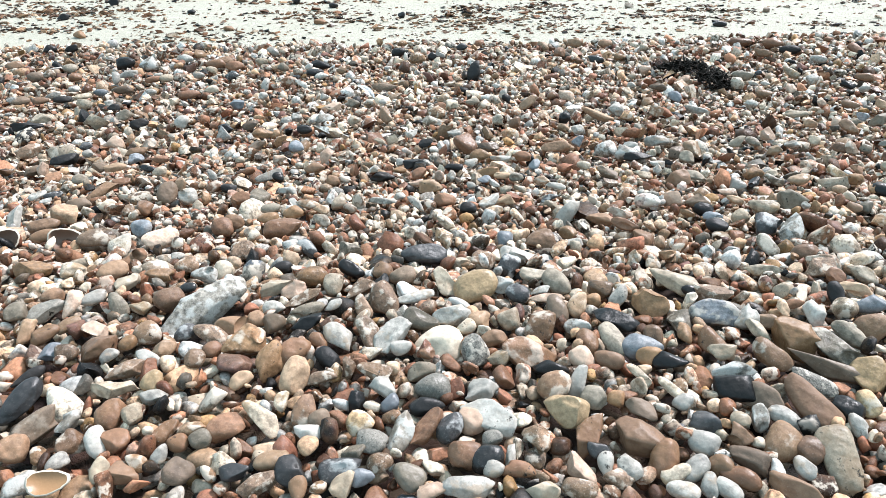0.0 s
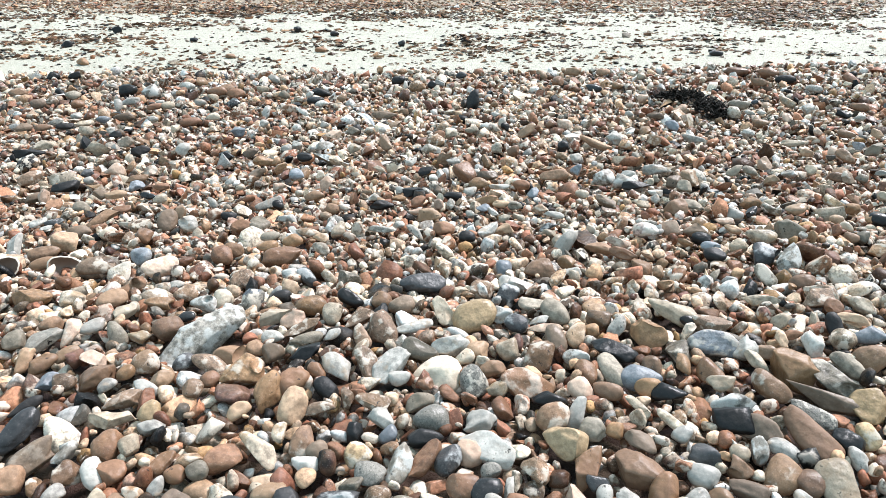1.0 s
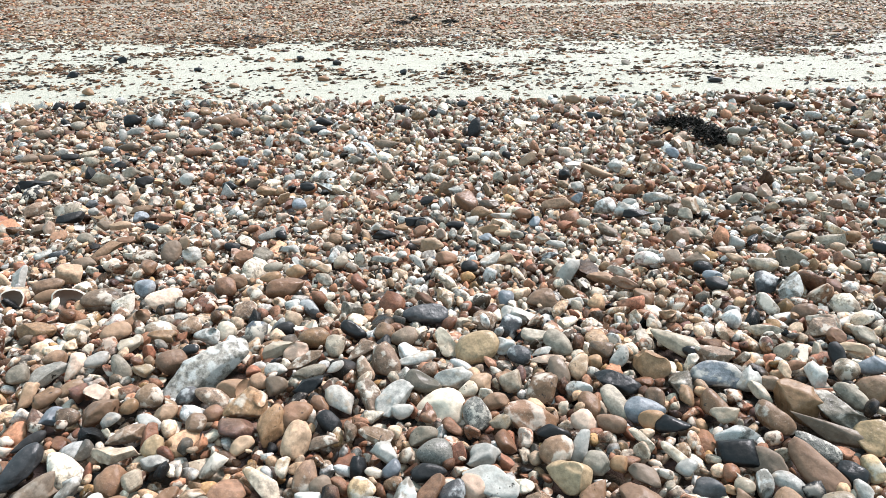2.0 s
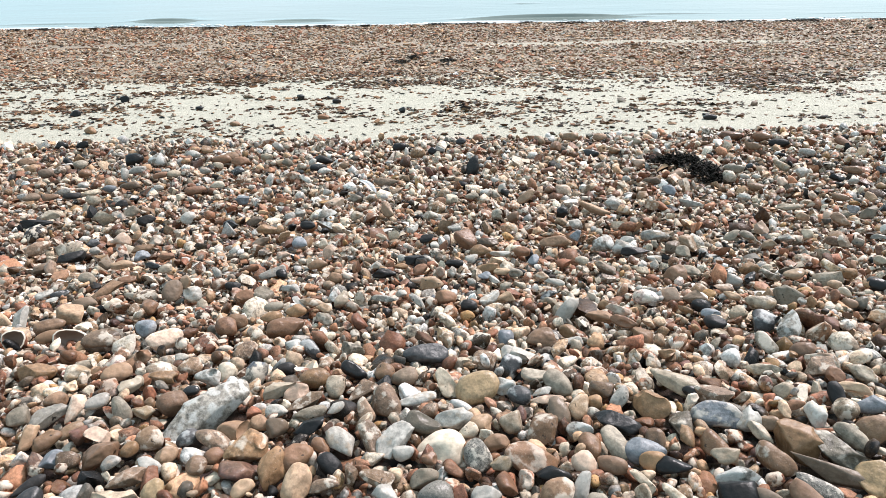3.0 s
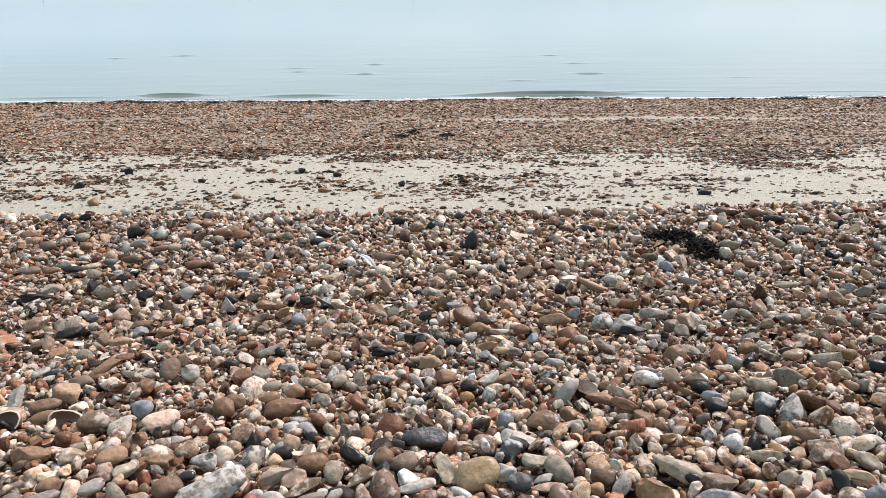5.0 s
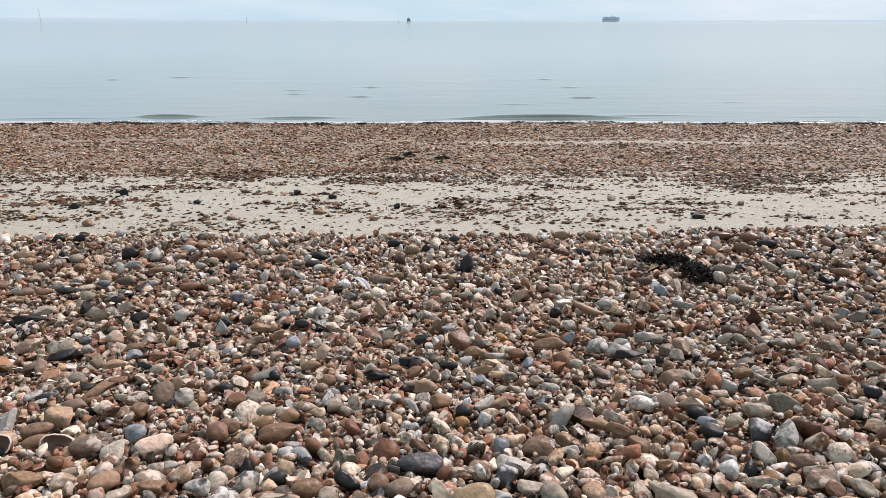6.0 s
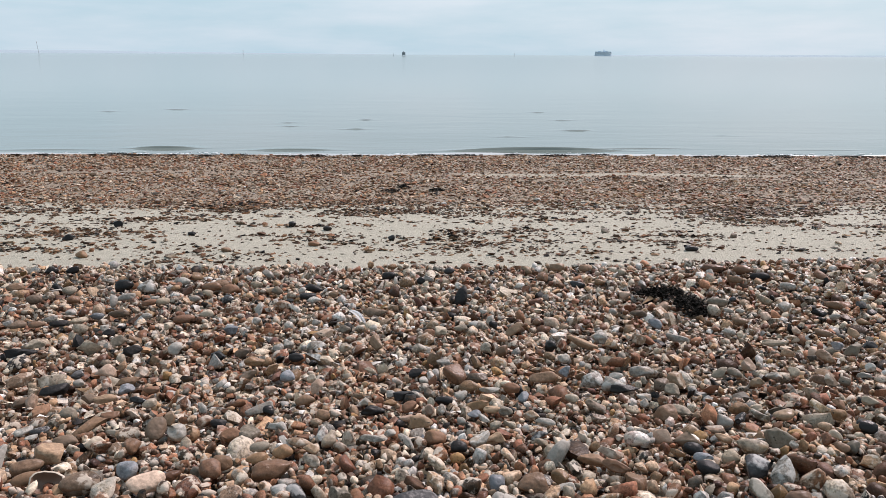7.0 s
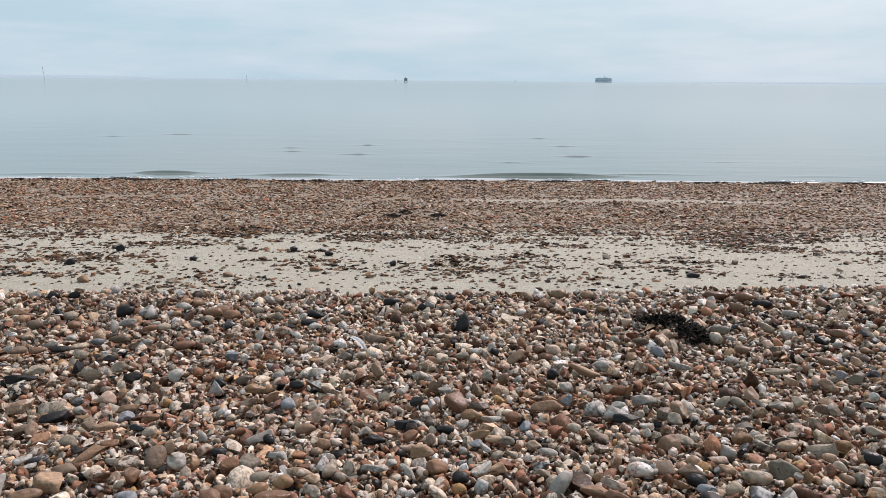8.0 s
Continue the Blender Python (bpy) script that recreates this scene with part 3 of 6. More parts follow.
stone("O", "f", (-0.271, 0.856, 0.885), (13, -31, 84), (35, 22, 15))
stone("R", "o", (-0.239, 0.883, 0.883), (33, -0, 15), (29, 23, 16))
stone("K", "f", (-0.222, 0.890, 0.882), (10, 32, -58), (21, 14, 10))
stone("T", "o", (-0.225, 0.820, 0.888), (17, -28, 71), (31, 21, 15))
stone("D", "o", (-0.182, 0.863, 0.884), (23, 25, -33), (23, 16, 11))
stone("M", "f", (-0.148, 0.840, 0.887), (18, 28, -46), (18, 12, 9))
stone("P", "o", (-0.286, 0.966, 0.876), (35, -0, 16), (19, 18, 12))
stone("W", "o", (-0.298, 1.015, 0.872), (36, -0, 16), (20, 14, 10))
stone("B", "f", (-0.358, 0.962, 0.876), (34, -11, 37), (31, 21, 15))
stone("B", "o", (-0.319, 0.979, 0.875), (35, -0, 18), (16, 15, 10))
stone("R", "f", (-0.202, 0.909, 0.881), (18, 29, -43), (20, 13, 9))
stone("W", "o", (-0.068, 0.892, 0.882), (33, -5, 13), (18, 13, 9))
stone("M", "f", (-0.106, 0.825, 0.888), (31, 5, -1), (28, 16, 11))
stone("W", "f", (-0.090, 0.788, 0.890), (17, 26, -50), (19, 16, 11))
stone("V", "o", (-0.017, 0.791, 0.890), (31, -0, 1), (27, 21, 15))
stone("G", "f", (-0.035, 0.831, 0.887), (30, -10, 20), (24, 14, 10))
stone("R", "o", (-0.027, 0.876, 0.883), (33, -0, 2), (13, 12, 9))
stone("Y", "o", (0.060, 1.082, 0.866), (33, -16, 20), (43, 30, 21))
stone("M", "f", (0.081, 1.216, 0.840), (38, -0, -4), (25, 22, 16))
stone("N", "f", (0.129, 1.177, 0.848), (24, -30, 42), (27, 21, 14))
stone("W", "f", (0.158, 1.221, 0.839), (36, 12, -23), (28, 19, 13))
stone("S", "f", (0.115, 1.087, 0.866), (36, -0, -6), (20, 17, 12))
stone("N", "o", (0.134, 1.057, 0.869), (36, 6, -15), (23, 18, 13))
stone("C", "f", (0.174, 1.130, 0.859), (37, -0, -9), (29, 16, 11))
stone("K", "d", (0.184, 1.040, 0.870), (36, -5, -4), (33, 9, 4))
stone("W", "d", (0.176, 1.068, 0.867), (34, -14, 11), (20, 8, 3))
stone("G", "o", (0.211, 1.097, 0.865), (30, 23, -45), (32, 21, 14))
stone("T", "o", (0.236, 1.017, 0.872), (11, -34, 59), (26, 17, 12))
stone("O", "o", (0.265, 1.035, 0.870), (36, -0, -14), (15, 13, 9))
stone("W", "o", (0.315, 1.044, 0.870), (14, -34, 49), (24, 14, 10))
stone("M", "f", (0.287, 1.075, 0.867), (35, 12, -31), (23, 20, 14))
stone("W", "f", (0.013, 0.983, 0.875), (31, -17, 25), (33, 21, 15))
stone("T", "f", (0.062, 0.970, 0.876), (28, -21, 31), (22, 19, 13))
stone("C", "o", (0.111, 0.972, 0.876), (35, -0, -6), (20, 21, 14))
stone("B", "f", (0.163, 0.954, 0.877), (7, -34, 68), (30, 23, 16))
stone("P", "o", (0.197, 1.002, 0.873), (10, 34, -83), (29, 19, 14))
stone("S", "f", (0.224, 0.950, 0.877), (34, -6, -5), (23, 13, 9))
stone("D", "f", (0.290, 0.965, 0.876), (34, 9, -29), (42, 19, 13))
stone("G", "o", (0.275, 0.908, 0.881), (26, 23, -56), (33, 18, 13))
stone("O", "f", (0.363, 1.015, 0.872), (36, 6, -28), (34, 26, 18))
stone("B", "o", (0.341, 0.913, 0.880), (7, 34, -98), (22, 16, 11))
stone("R", "o", (0.232, 0.900, 0.882), (7, 33, -92), (24, 18, 13))
stone("L", "o", (0.317, 0.886, 0.883), (34, -3, -16), (33, 22, 15))
stone("O", "f", (0.322, 0.861, 0.885), (32, -11, -4), (21, 16, 11))
stone("V", "o", (0.049, 0.882, 0.883), (12, 31, -70), (28, 22, 15))
stone("B", "f", (0.080, 0.914, 0.880), (30, -16, 21), (23, 14, 10))
stone("R", "f", (0.133, 0.869, 0.884), (32, 5, -17), (42, 26, 18))
stone("C", "f", (0.088, 0.859, 0.885), (29, -16, 20), (19, 13, 9))
stone("K", "o", (0.216, 0.858, 0.885), (26, 20, -49), (22, 18, 13))
stone("C", "f", (0.038, 0.947, 0.878), (30, -16, 23), (17, 14, 10))
stone("B", "o", (0.257, 0.852, 0.886), (33, -0, -17), (24, 14, 10))
stone("D", "f", (0.164, 0.833, 0.887), (32, -0, -11), (28, 13, 9))
stone("C", "f", (0.430, 1.093, 0.865), (37, 6, -29), (51, 22, 15))
stone("D", "o", (0.447, 1.062, 0.868), (37, 6, -31), (15, 11, 7))
stone("M", "f", (0.486, 1.051, 0.869), (37, -3, -21), (35, 19, 13))
stone("L", "o", (0.468, 0.989, 0.874), (36, -5, -19), (45, 24, 17))
stone("W", "f", (0.513, 0.967, 0.876), (26, -27, 16), (23, 21, 15))
stone("C", "f", (0.521, 0.932, 0.879), (31, 20, -59), (25, 11, 8))
stone("R", "o", (0.431, 0.901, 0.881), (26, 24, -65), (27, 19, 13))
stone("G", "f", (0.401, 0.960, 0.876), (20, 30, -77), (24, 20, 14))
stone("T", "f", (0.543, 0.958, 0.877), (37, -0, -30), (24, 15, 10))
stone("O", "f", (0.568, 0.907, 0.881), (36, 6, -40), (38, 31, 22))
stone("W", "f", (0.636, 0.983, 0.875), (31, 23, -66), (25, 16, 11))
stone("B", "o", (0.513, 0.861, 0.885), (34, 11, -47), (34, 19, 14))
stone("C", "f", (0.440, 0.869, 0.884), (32, -14, -6), (23, 15, 10))
stone("G", "o", (0.666, 0.919, 0.880), (35, 15, -56), (32, 15, 11))
stone("G", "f", (0.621, 0.875, 0.884), (36, 9, -48), (55, 22, 16))
stone("P", "f", (0.585, 0.834, 0.887), (35, 3, -39), (60, 17, 12))
stone("Y", "f", (0.640, 0.809, 0.889), (25, 27, -82), (28, 26, 18))
stone("B", "o", (0.714, 0.938, 0.878), (27, -28, 6), (32, 24, 16))
stone("T", "f", (0.746, 1.064, 0.868), (39, -3, -31), (32, 13, 9))
stone("C", "f", (0.794, 1.125, 0.860), (40, -0, -35), (27, 16, 11))
stone("W", "o", (0.862, 1.215, 0.840), (41, -0, -35), (24, 12, 8))
stone("M", "f", (0.730, 1.156, 0.853), (38, -13, -17), (31, 20, 14))
stone("B", "o", (0.740, 1.234, 0.836), (39, -13, -15), (27, 21, 15))
stone("R", "f", (0.739, 1.113, 0.862), (40, -0, -34), (18, 16, 11))
stone("L", "f", (0.747, 1.009, 0.873), (32, -24, -3), (29, 16, 11))
stone("D", "o", (0.705, 1.044, 0.870), (22, 33, -87), (25, 14, 10))
stone("C", "f", (0.615, 1.144, 0.856), (38, -9, -17), (36, 12, 8))
stone("R", "d", (0.609, 1.011, 0.872), (27, -28, 12), (23, 10, 4))
stone("D", "f", (0.350, 0.848, 0.886), (33, -6, -14), (29, 15, 11))
stone("S", "f", (0.439, 0.818, 0.888), (31, -14, -7), (33, 17, 12))
stone("N", "f", (-0.615, 0.766, 0.890), (32, -14, 60), (41, 18, 12))
stone("C", "f", (-0.487, 0.796, 0.890), (34, 3, 27), (34, 15, 11))
stone("W", "f", (-0.424, 0.775, 0.890), (31, 11, 12), (20, 12, 8))
stone("R", "f", (-0.471, 0.738, 0.890), (31, -11, 50), (24, 20, 14))
stone("R", "f", (-0.447, 0.690, 0.890), (32, -0, 33), (19, 18, 13))
stone("P", "f", (-0.569, 0.717, 0.890), (32, -12, 57), (36, 19, 13))
stone("B", "f", (-0.580, 0.677, 0.890), (33, -0, 41), (22, 22, 15))
stone("B", "f", (-0.506, 0.686, 0.890), (31, 11, 19), (19, 18, 13))
stone("W", "o", (-0.472, 0.686, 0.890), (3, -32, 119), (24, 14, 10))
stone("S", "f", (-0.527, 0.725, 0.890), (33, -0, 36), (20, 14, 10))
stone("C", "f", (-0.441, 0.738, 0.890), (32, -0, 31), (15, 14, 10))
stone("R", "f", (-0.386, 0.705, 0.890), (28, -15, 55), (24, 12, 8))
stone("R", "o", (-0.360, 0.684, 0.890), (30, -0, 28), (14, 13, 9))
stone("G", "o", (-0.332, 0.691, 0.890), (30, -0, 26), (15, 14, 10))
stone("R", "o", (-0.306, 0.715, 0.890), (31, -0, 23), (28, 20, 14))
stone("W", "o", (-0.378, 0.665, 0.890), (22, -21, 70), (15, 10, 7))
stone("W", "o", (-0.511, 0.652, 0.890), (31, -5, 47), (17, 11, 7))
stone("C", "f", (-0.448, 0.637, 0.890), (23, -21, 76), (18, 11, 8))
stone("B", "f", (-0.419, 0.634, 0.890), (30, 5, 25), (21, 18, 12))
stone("O", "f", (-0.405, 0.651, 0.890), (21, 23, -14), (16, 11, 7))
stone("P", "f", (-0.345, 0.636, 0.890), (29, -0, 28), (22, 19, 13))
stone("S", "f", (-0.539, 0.613, 0.890), (30, -10, 59), (24, 16, 11))
stone("Y", "o", (-0.436, 0.806, 0.889), (18, -29, 84), (20, 18, 12))
stone("D", "o", (-0.630, 0.821, 0.888), (35, -6, 46), (27, 10, 7))
stone("T", "o", (-0.306, 0.811, 0.889), (31, -11, 38), (19, 12, 8))
stone("C", "f", (-0.256, 0.732, 0.890), (17, 26, -35), (35, 15, 10))
stone("B", "o", (-0.199, 0.743, 0.890), (9, -29, 88), (26, 18, 12))
stone("C", "o", (-0.236, 0.764, 0.890), (17, -27, 73), (16, 10, 7))
stone("W", "f", (-0.187, 0.698, 0.890), (29, 5, 6), (20, 16, 11))
stone("Y", "o", (-0.118, 0.720, 0.890), (28, -10, 27), (20, 19, 14))
stone("V", "o", (-0.097, 0.684, 0.890), (28, -0, 8), (22, 18, 12))
stone("S", "f", (-0.058, 0.699, 0.890), (14, -25, 64), (33, 16, 11))
stone("R", "f", (-0.025, 0.710, 0.890), (19, -22, 48), (34, 14, 10))
stone("D", "o", (-0.025, 0.750, 0.890), (30, -0, 2), (27, 14, 10))
stone("N", "o", (0.008, 0.709, 0.890), (15, -25, 56), (25, 17, 12))
stone("R", "o", (0.027, 0.661, 0.890), (24, 13, -29), (24, 21, 15))
stone("N", "f", (-0.135, 0.637, 0.890), (27, -0, 12), (29, 18, 13))
stone("G", "f", (-0.119, 0.664, 0.890), (27, -5, 19), (19, 13, 9))
stone("M", "o", (-0.086, 0.647, 0.890), (26, -9, 26), (19, 14, 10))
stone("G", "o", (-0.047, 0.626, 0.890), (21, 17, -33), (24, 18, 13))
stone("N", "f", (-0.196, 0.632, 0.890), (22, 17, -19), (25, 21, 14))
stone("B", "o", (-0.185, 0.606, 0.890), (5, -26, 96), (17, 12, 9))
stone("T", "o", (-0.228, 0.653, 0.890), (28, -0, 19), (24, 14, 10))
stone("N", "f", (-0.272, 0.635, 0.890), (28, -0, 23), (19, 12, 8))
stone("M", "f", (-0.235, 0.617, 0.890), (27, -5, 30), (31, 13, 9))
stone("C", "f", (-0.131, 0.614, 0.890), (14, -23, 69), (19, 13, 9))
stone("L", "o", (-0.105, 0.624, 0.890), (27, -0, 10), (16, 12, 8))
stone("K", "f", (-0.016, 0.602, 0.890), (24, -9, 20), (23, 12, 8))
stone("M", "f", (-0.184, 0.815, 0.889), (32, -0, 13), (23, 10, 7))
stone("D", "f", (-0.126, 0.761, 0.890), (11, -28, 77), (17, 13, 9))
stone("P", "o", (-0.175, 0.724, 0.890), (30, -0, 14), (16, 16, 11))
stone("L", "o", (-0.078, 0.756, 0.890), (27, -15, 32), (16, 12, 8))
stone("W", "f", (0.062, 0.729, 0.890), (29, 7, -18), (42, 22, 15))
stone("W", "f", (0.055, 0.784, 0.890), (30, -5, 5), (27, 19, 13))
stone("K", "f", (0.038, 0.722, 0.890), (16, 25, -60), (21, 20, 14))
stone("V", "o", (0.064, 0.690, 0.890), (25, -14, 22), (15, 11, 8))
stone("B", "o", (0.162, 0.789, 0.890), (31, -0, -12), (25, 25, 17))
stone("Y", "f", (0.172, 0.742, 0.890), (29, 7, -26), (33, 25, 17))
stone("W", "o", (0.201, 0.801, 0.890), (9, -31, 58), (27, 13, 9))
stone("G", "o", (0.216, 0.765, 0.890), (31, -0, -16), (19, 18, 12))
stone("O", "o", (0.248, 0.764, 0.890), (31, -0, -18), (13, 12, 9))
stone("P", "f", (0.280, 0.741, 0.890), (31, -0, -21), (24, 15, 10))
stone("C", "f", (0.293, 0.814, 0.889), (28, 18, -50), (24, 9, 6))
stone("R", "f", (0.195, 0.692, 0.890), (16, -24, 39), (37, 18, 13))
stone("M", "f", (0.125, 0.690, 0.890), (29, -0, -10), (21, 19, 13))
stone("B", "f", (0.263, 0.688, 0.890), (29, 5, -30), (36, 25, 18))
stone("N", "f", (0.205, 0.664, 0.890), (28, -0, -17), (17, 12, 9))
stone("W", "o", (0.210, 0.642, 0.890), (8, 27, -91), (18, 11, 8))
stone("R", "o", (0.289, 0.651, 0.890), (5, -28, 55), (28, 19, 14))
stone("W", "f", (0.239, 0.633, 0.890), (28, -0, -21), (18, 17, 12))
stone("K", "f", (0.177, 0.633, 0.890), (24, 13, -43), (25, 14, 10))
stone("W", "o", (0.064, 0.638, 0.890), (27, -0, -6), (14, 14, 10))
stone("R", "o", (0.094, 0.636, 0.890), (27, -0, -8), (24, 11, 8))
stone("N", "o", (0.056, 0.653, 0.890), (26, -9, 13), (24, 20, 14))
stone("M", "f", (0.222, 0.620, 0.890), (27, -0, -20), (20, 14, 10))
stone("W", "f", (0.029, 0.604, 0.890), (26, -2, 2), (35, 16, 11))
stone("C", "f", (0.122, 0.600, 0.890), (26, -0, -12), (23, 15, 11))
stone("M", "o", (0.169, 0.603, 0.890), (26, -0, -16), (23, 13, 9))
stone("W", "f", (0.088, 0.658, 0.890), (3, -27, 77), (18, 7, 5))
stone("D", "f", (0.426, 0.780, 0.890), (31, -11, -12), (30, 21, 15))
stone("P", "f", (0.460, 0.762, 0.890), (33, 3, -35), (33, 20, 14))
stone("B", "o", (0.522, 0.750, 0.890), (30, 15, -59), (49, 24, 17))
stone("V", "o", (0.546, 0.791, 0.890), (34, 6, -43), (35, 16, 11))
stone("D", "o", (0.570, 0.736, 0.890), (34, -0, -38), (22, 20, 14))
stone("W", "o", (0.479, 0.725, 0.890), (33, 3, -38), (26, 14, 10))
stone("D", "f", (0.505, 0.706, 0.890), (18, -28, 20), (17, 15, 11))
stone("B", "o", (0.454, 0.676, 0.890), (6, -31, 44), (27, 23, 16))
stone("B", "o", (0.482, 0.659, 0.890), (6, -31, 42), (24, 20, 14))
stone("C", "f", (0.517, 0.646, 0.890), (20, 26, -89), (48, 23, 16))
stone("W", "f", (0.571, 0.706, 0.890), (30, 16, -65), (19, 12, 9))
stone("Y", "o", (0.606, 0.749, 0.890), (28, 21, -74), (21, 15, 10))
stone("W", "o", (0.348, 0.677, 0.890), (30, -0, -27), (21, 17, 12))
stone("W", "o", (0.323, 0.632, 0.890), (14, -25, 32), (24, 14, 10))
stone("C", "o", (0.297, 0.625, 0.890), (22, -19, 13), (21, 12, 8))
stone("W", "o", (0.334, 0.609, 0.890), (8, 27, -102), (17, 11, 8))
stone("W", "o", (0.356, 0.600, 0.890), (27, 9, -48), (19, 12, 8))
stone("W", "o", (0.299, 0.601, 0.890), (28, -0, -26), (21, 12, 8))
stone("B", "o", (0.358, 0.638, 0.890), (29, -0, -29), (18, 16, 11))
stone("R", "o", (0.377, 0.620, 0.890), (29, 2, -36), (27, 14, 10))
stone("P", "f", (0.399, 0.650, 0.890), (30, -0, -32), (27, 16, 11))
stone("W", "o", (0.465, 0.633, 0.890), (28, 12, -58), (18, 11, 8))
stone("B", "f", (0.401, 0.687, 0.890), (31, -0, -30), (17, 17, 12))
stone("C", "o", (0.412, 0.718, 0.890), (32, -0, -30), (14, 13, 9))
stone("S", "f", (0.441, 0.723, 0.890), (12, -30, 35), (18, 16, 11))
stone("N", "f", (0.363, 0.713, 0.890), (31, -0, -27), (22, 16, 11))
stone("B", "f", (0.439, 0.600, 0.890), (30, -0, -36), (34, 15, 11))
stone("W", "o", (0.345, 0.757, 0.890), (17, -27, 31), (16, 12, 8))
stone("C", "o", (0.335, 0.781, 0.890), (30, 13, -45), (27, 8, 6))
stone("N", "o", (-0.040, 1.252, 0.832), (37, -0, 2), (49, 22, 15))
stone("P", "o", (-0.730, 1.691, 0.750), (9, -41, 100), (35, 27, 19))
stone("L", "o", (-0.686, 1.412, 0.806), (40, -0, 26), (23, 23, 16))
stone("P", "o", (-0.759, 1.343, 0.821), (40, -0, 29), (40, 22, 15))
stone("K", "o", (-0.614, 1.338, 0.822), (39, -5, 31), (39, 22, 15))
stone("R", "o", (-0.365, 1.408, 0.807), (39, -3, 18), (45, 23, 16))
stone("O", "o", (-0.413, 1.474, 0.794), (40, 3, 12), (26, 16, 11))
stone("B", "o", (-0.487, 1.450, 0.799), (40, -0, 18), (24, 19, 14))
stone("R", "o", (-0.503, 1.413, 0.806), (40, -0, 19), (24, 24, 17))
stone("M", "f", (-0.423, 1.274, 0.827), (38, -0, 18), (27, 23, 16))
stone("D", "o", (-0.317, 1.181, 0.847), (37, -0, 15), (22, 14, 10))
stone("W", "f", (0.299, 1.502, 0.788), (24, -33, 40), (43, 19, 14))
stone("B", "f", (0.216, 1.336, 0.814), (38, -0, -9), (36, 26, 18))
stone("L", "o", (0.135, 1.339, 0.813), (8, -37, 72), (22, 18, 13))
stone("W", "f", (0.143, 1.240, 0.834), (37, 6, -15), (29, 20, 14))
stone("O", "f", (0.274, 1.350, 0.820), (38, -0, -12), (20, 18, 13))
stone("W", "d", (0.281, 1.316, 0.818), (38, -6, -4), (21, 10, 4))
stone("W", "d", (-0.501, 1.869, 0.714), (41, -10, 26), (42, 15, 6))
stone("S", "f", (-0.325, 1.303, 0.821), (34, 18, -11), (22, 19, 13))
stone("N", "o", (-0.285, 1.286, 0.825), (21, 32, -42), (28, 15, 10))
stone("T", "f", (-0.913, 1.517, 0.785), (42, -0, 31), (31, 32, 22))
stone("B", "o", (-0.921, 1.435, 0.802), (42, -0, 32), (35, 17, 12))
stone("B", "o", (-0.885, 1.365, 0.816), (41, -0, 33), (29, 14, 10))
stone("B", "f", (-0.919, 1.724, 0.743), (42, -7, 35), (49, 21, 15))
stone("C", "o", (-0.841, 1.587, 0.771), (42, -0, 28), (23, 18, 13))
stone("W", "f", (-1.020, 1.488, 0.791), (25, -36, 86), (34, 18, 13))
stone("G", "f", (0.874, 1.590, 0.770), (38, 20, -52), (35, 29, 20))
stone("S", "f", (0.773, 1.361, 0.817), (10, -40, 45), (44, 24, 17))
stone("N", "f", (0.733, 1.407, 0.807), (23, -34, 25), (33, 29, 20))
stone("G", "o", (0.686, 1.286, 0.825), (32, 24, -61), (31, 16, 11))
stone("D", "o", (0.621, 1.403, 0.808), (40, -0, -24), (26, 18, 12))
stone("D", "o", (0.631, 1.519, 0.785), (41, -0, -23), (23, 18, 13))
stone("L", "o", (0.633, 1.462, 0.796), (40, -0, -23), (23, 12, 8))
stone("C", "o", (0.786, 1.540, 0.780), (41, -3, -23), (37, 18, 12))
stone("C", "o", (0.696, 1.459, 0.797), (29, -30, 17), (20, 18, 13))
stone("R", "o", (0.751, 1.236, 0.835), (39, -6, -23), (28, 14, 10))
stone("W", "o", (0.868, 1.217, 0.840), (40, -0, -35), (22, 10, 7))
stone("M", "f", (0.748, 1.176, 0.848), (39, -6, -25), (33, 21, 15))
stone("B", "f", (0.374, 1.459, 0.797), (40, 2, -17), (39, 14, 10))
stone("R", "f", (0.415, 1.411, 0.806), (38, 9, -28), (34, 14, 10))
stone("B", "f", (0.439, 1.346, 0.812), (35, 18, -42), (29, 22, 15))
stone("D", "o", (-0.088, 2.001, 0.688), (42, -0, 2), (33, 17, 12))
stone("W", "o", (-0.125, 2.016, 0.686), (42, -0, 3), (18, 12, 8))
stone("P", "o", (0.154, 2.184, 0.658), (43, -0, -4), (36, 21, 15))
stone("B", "f", (0.375, 2.189, 0.657), (43, -7, -2), (50, 20, 14))
stone("T", "d", (0.369, 2.933, 0.538), (37, -29, 25), (48, 21, 8))
stone("W", "f", (0.730, 2.256, 0.646), (44, -3, -14), (42, 21, 14))
stone("S", "f", (0.599, 2.095, 0.673), (43, -0, -16), (48, 29, 20))
stone("S", "f", (0.533, 2.168, 0.660), (43, -7, -7), (40, 30, 21))
stone("T", "f", (0.818, 2.156, 0.662), (44, 3, -24), (33, 31, 21))
stone("W", "f", (1.791, 3.360, 0.484), (48, -0, -28), (33, 32, 23))
stone("W", "o", (2.053, 3.847, 0.434), (50, -0, -28), (44, 22, 15))
stone("W", "f", (1.028, 2.752, 0.567), (46, 4, -24), (48, 17, 12))
stone("C", "o", (1.395, 2.657, 0.582), (46, -4, -24), (49, 17, 12))
stone("W", "o", (0.705, 2.760, 0.565), (46, -0, -14), (33, 26, 18))
stone("D", "o", (0.477, 2.629, 0.586), (45, -0, -10), (22, 22, 16))
stone("W", "f", (0.492, 2.439, 0.615), (44, -0, -11), (23, 18, 12))
stone("O", "f", (-0.141, 4.116, 0.371), (47, -15, 16), (46, 37, 26))
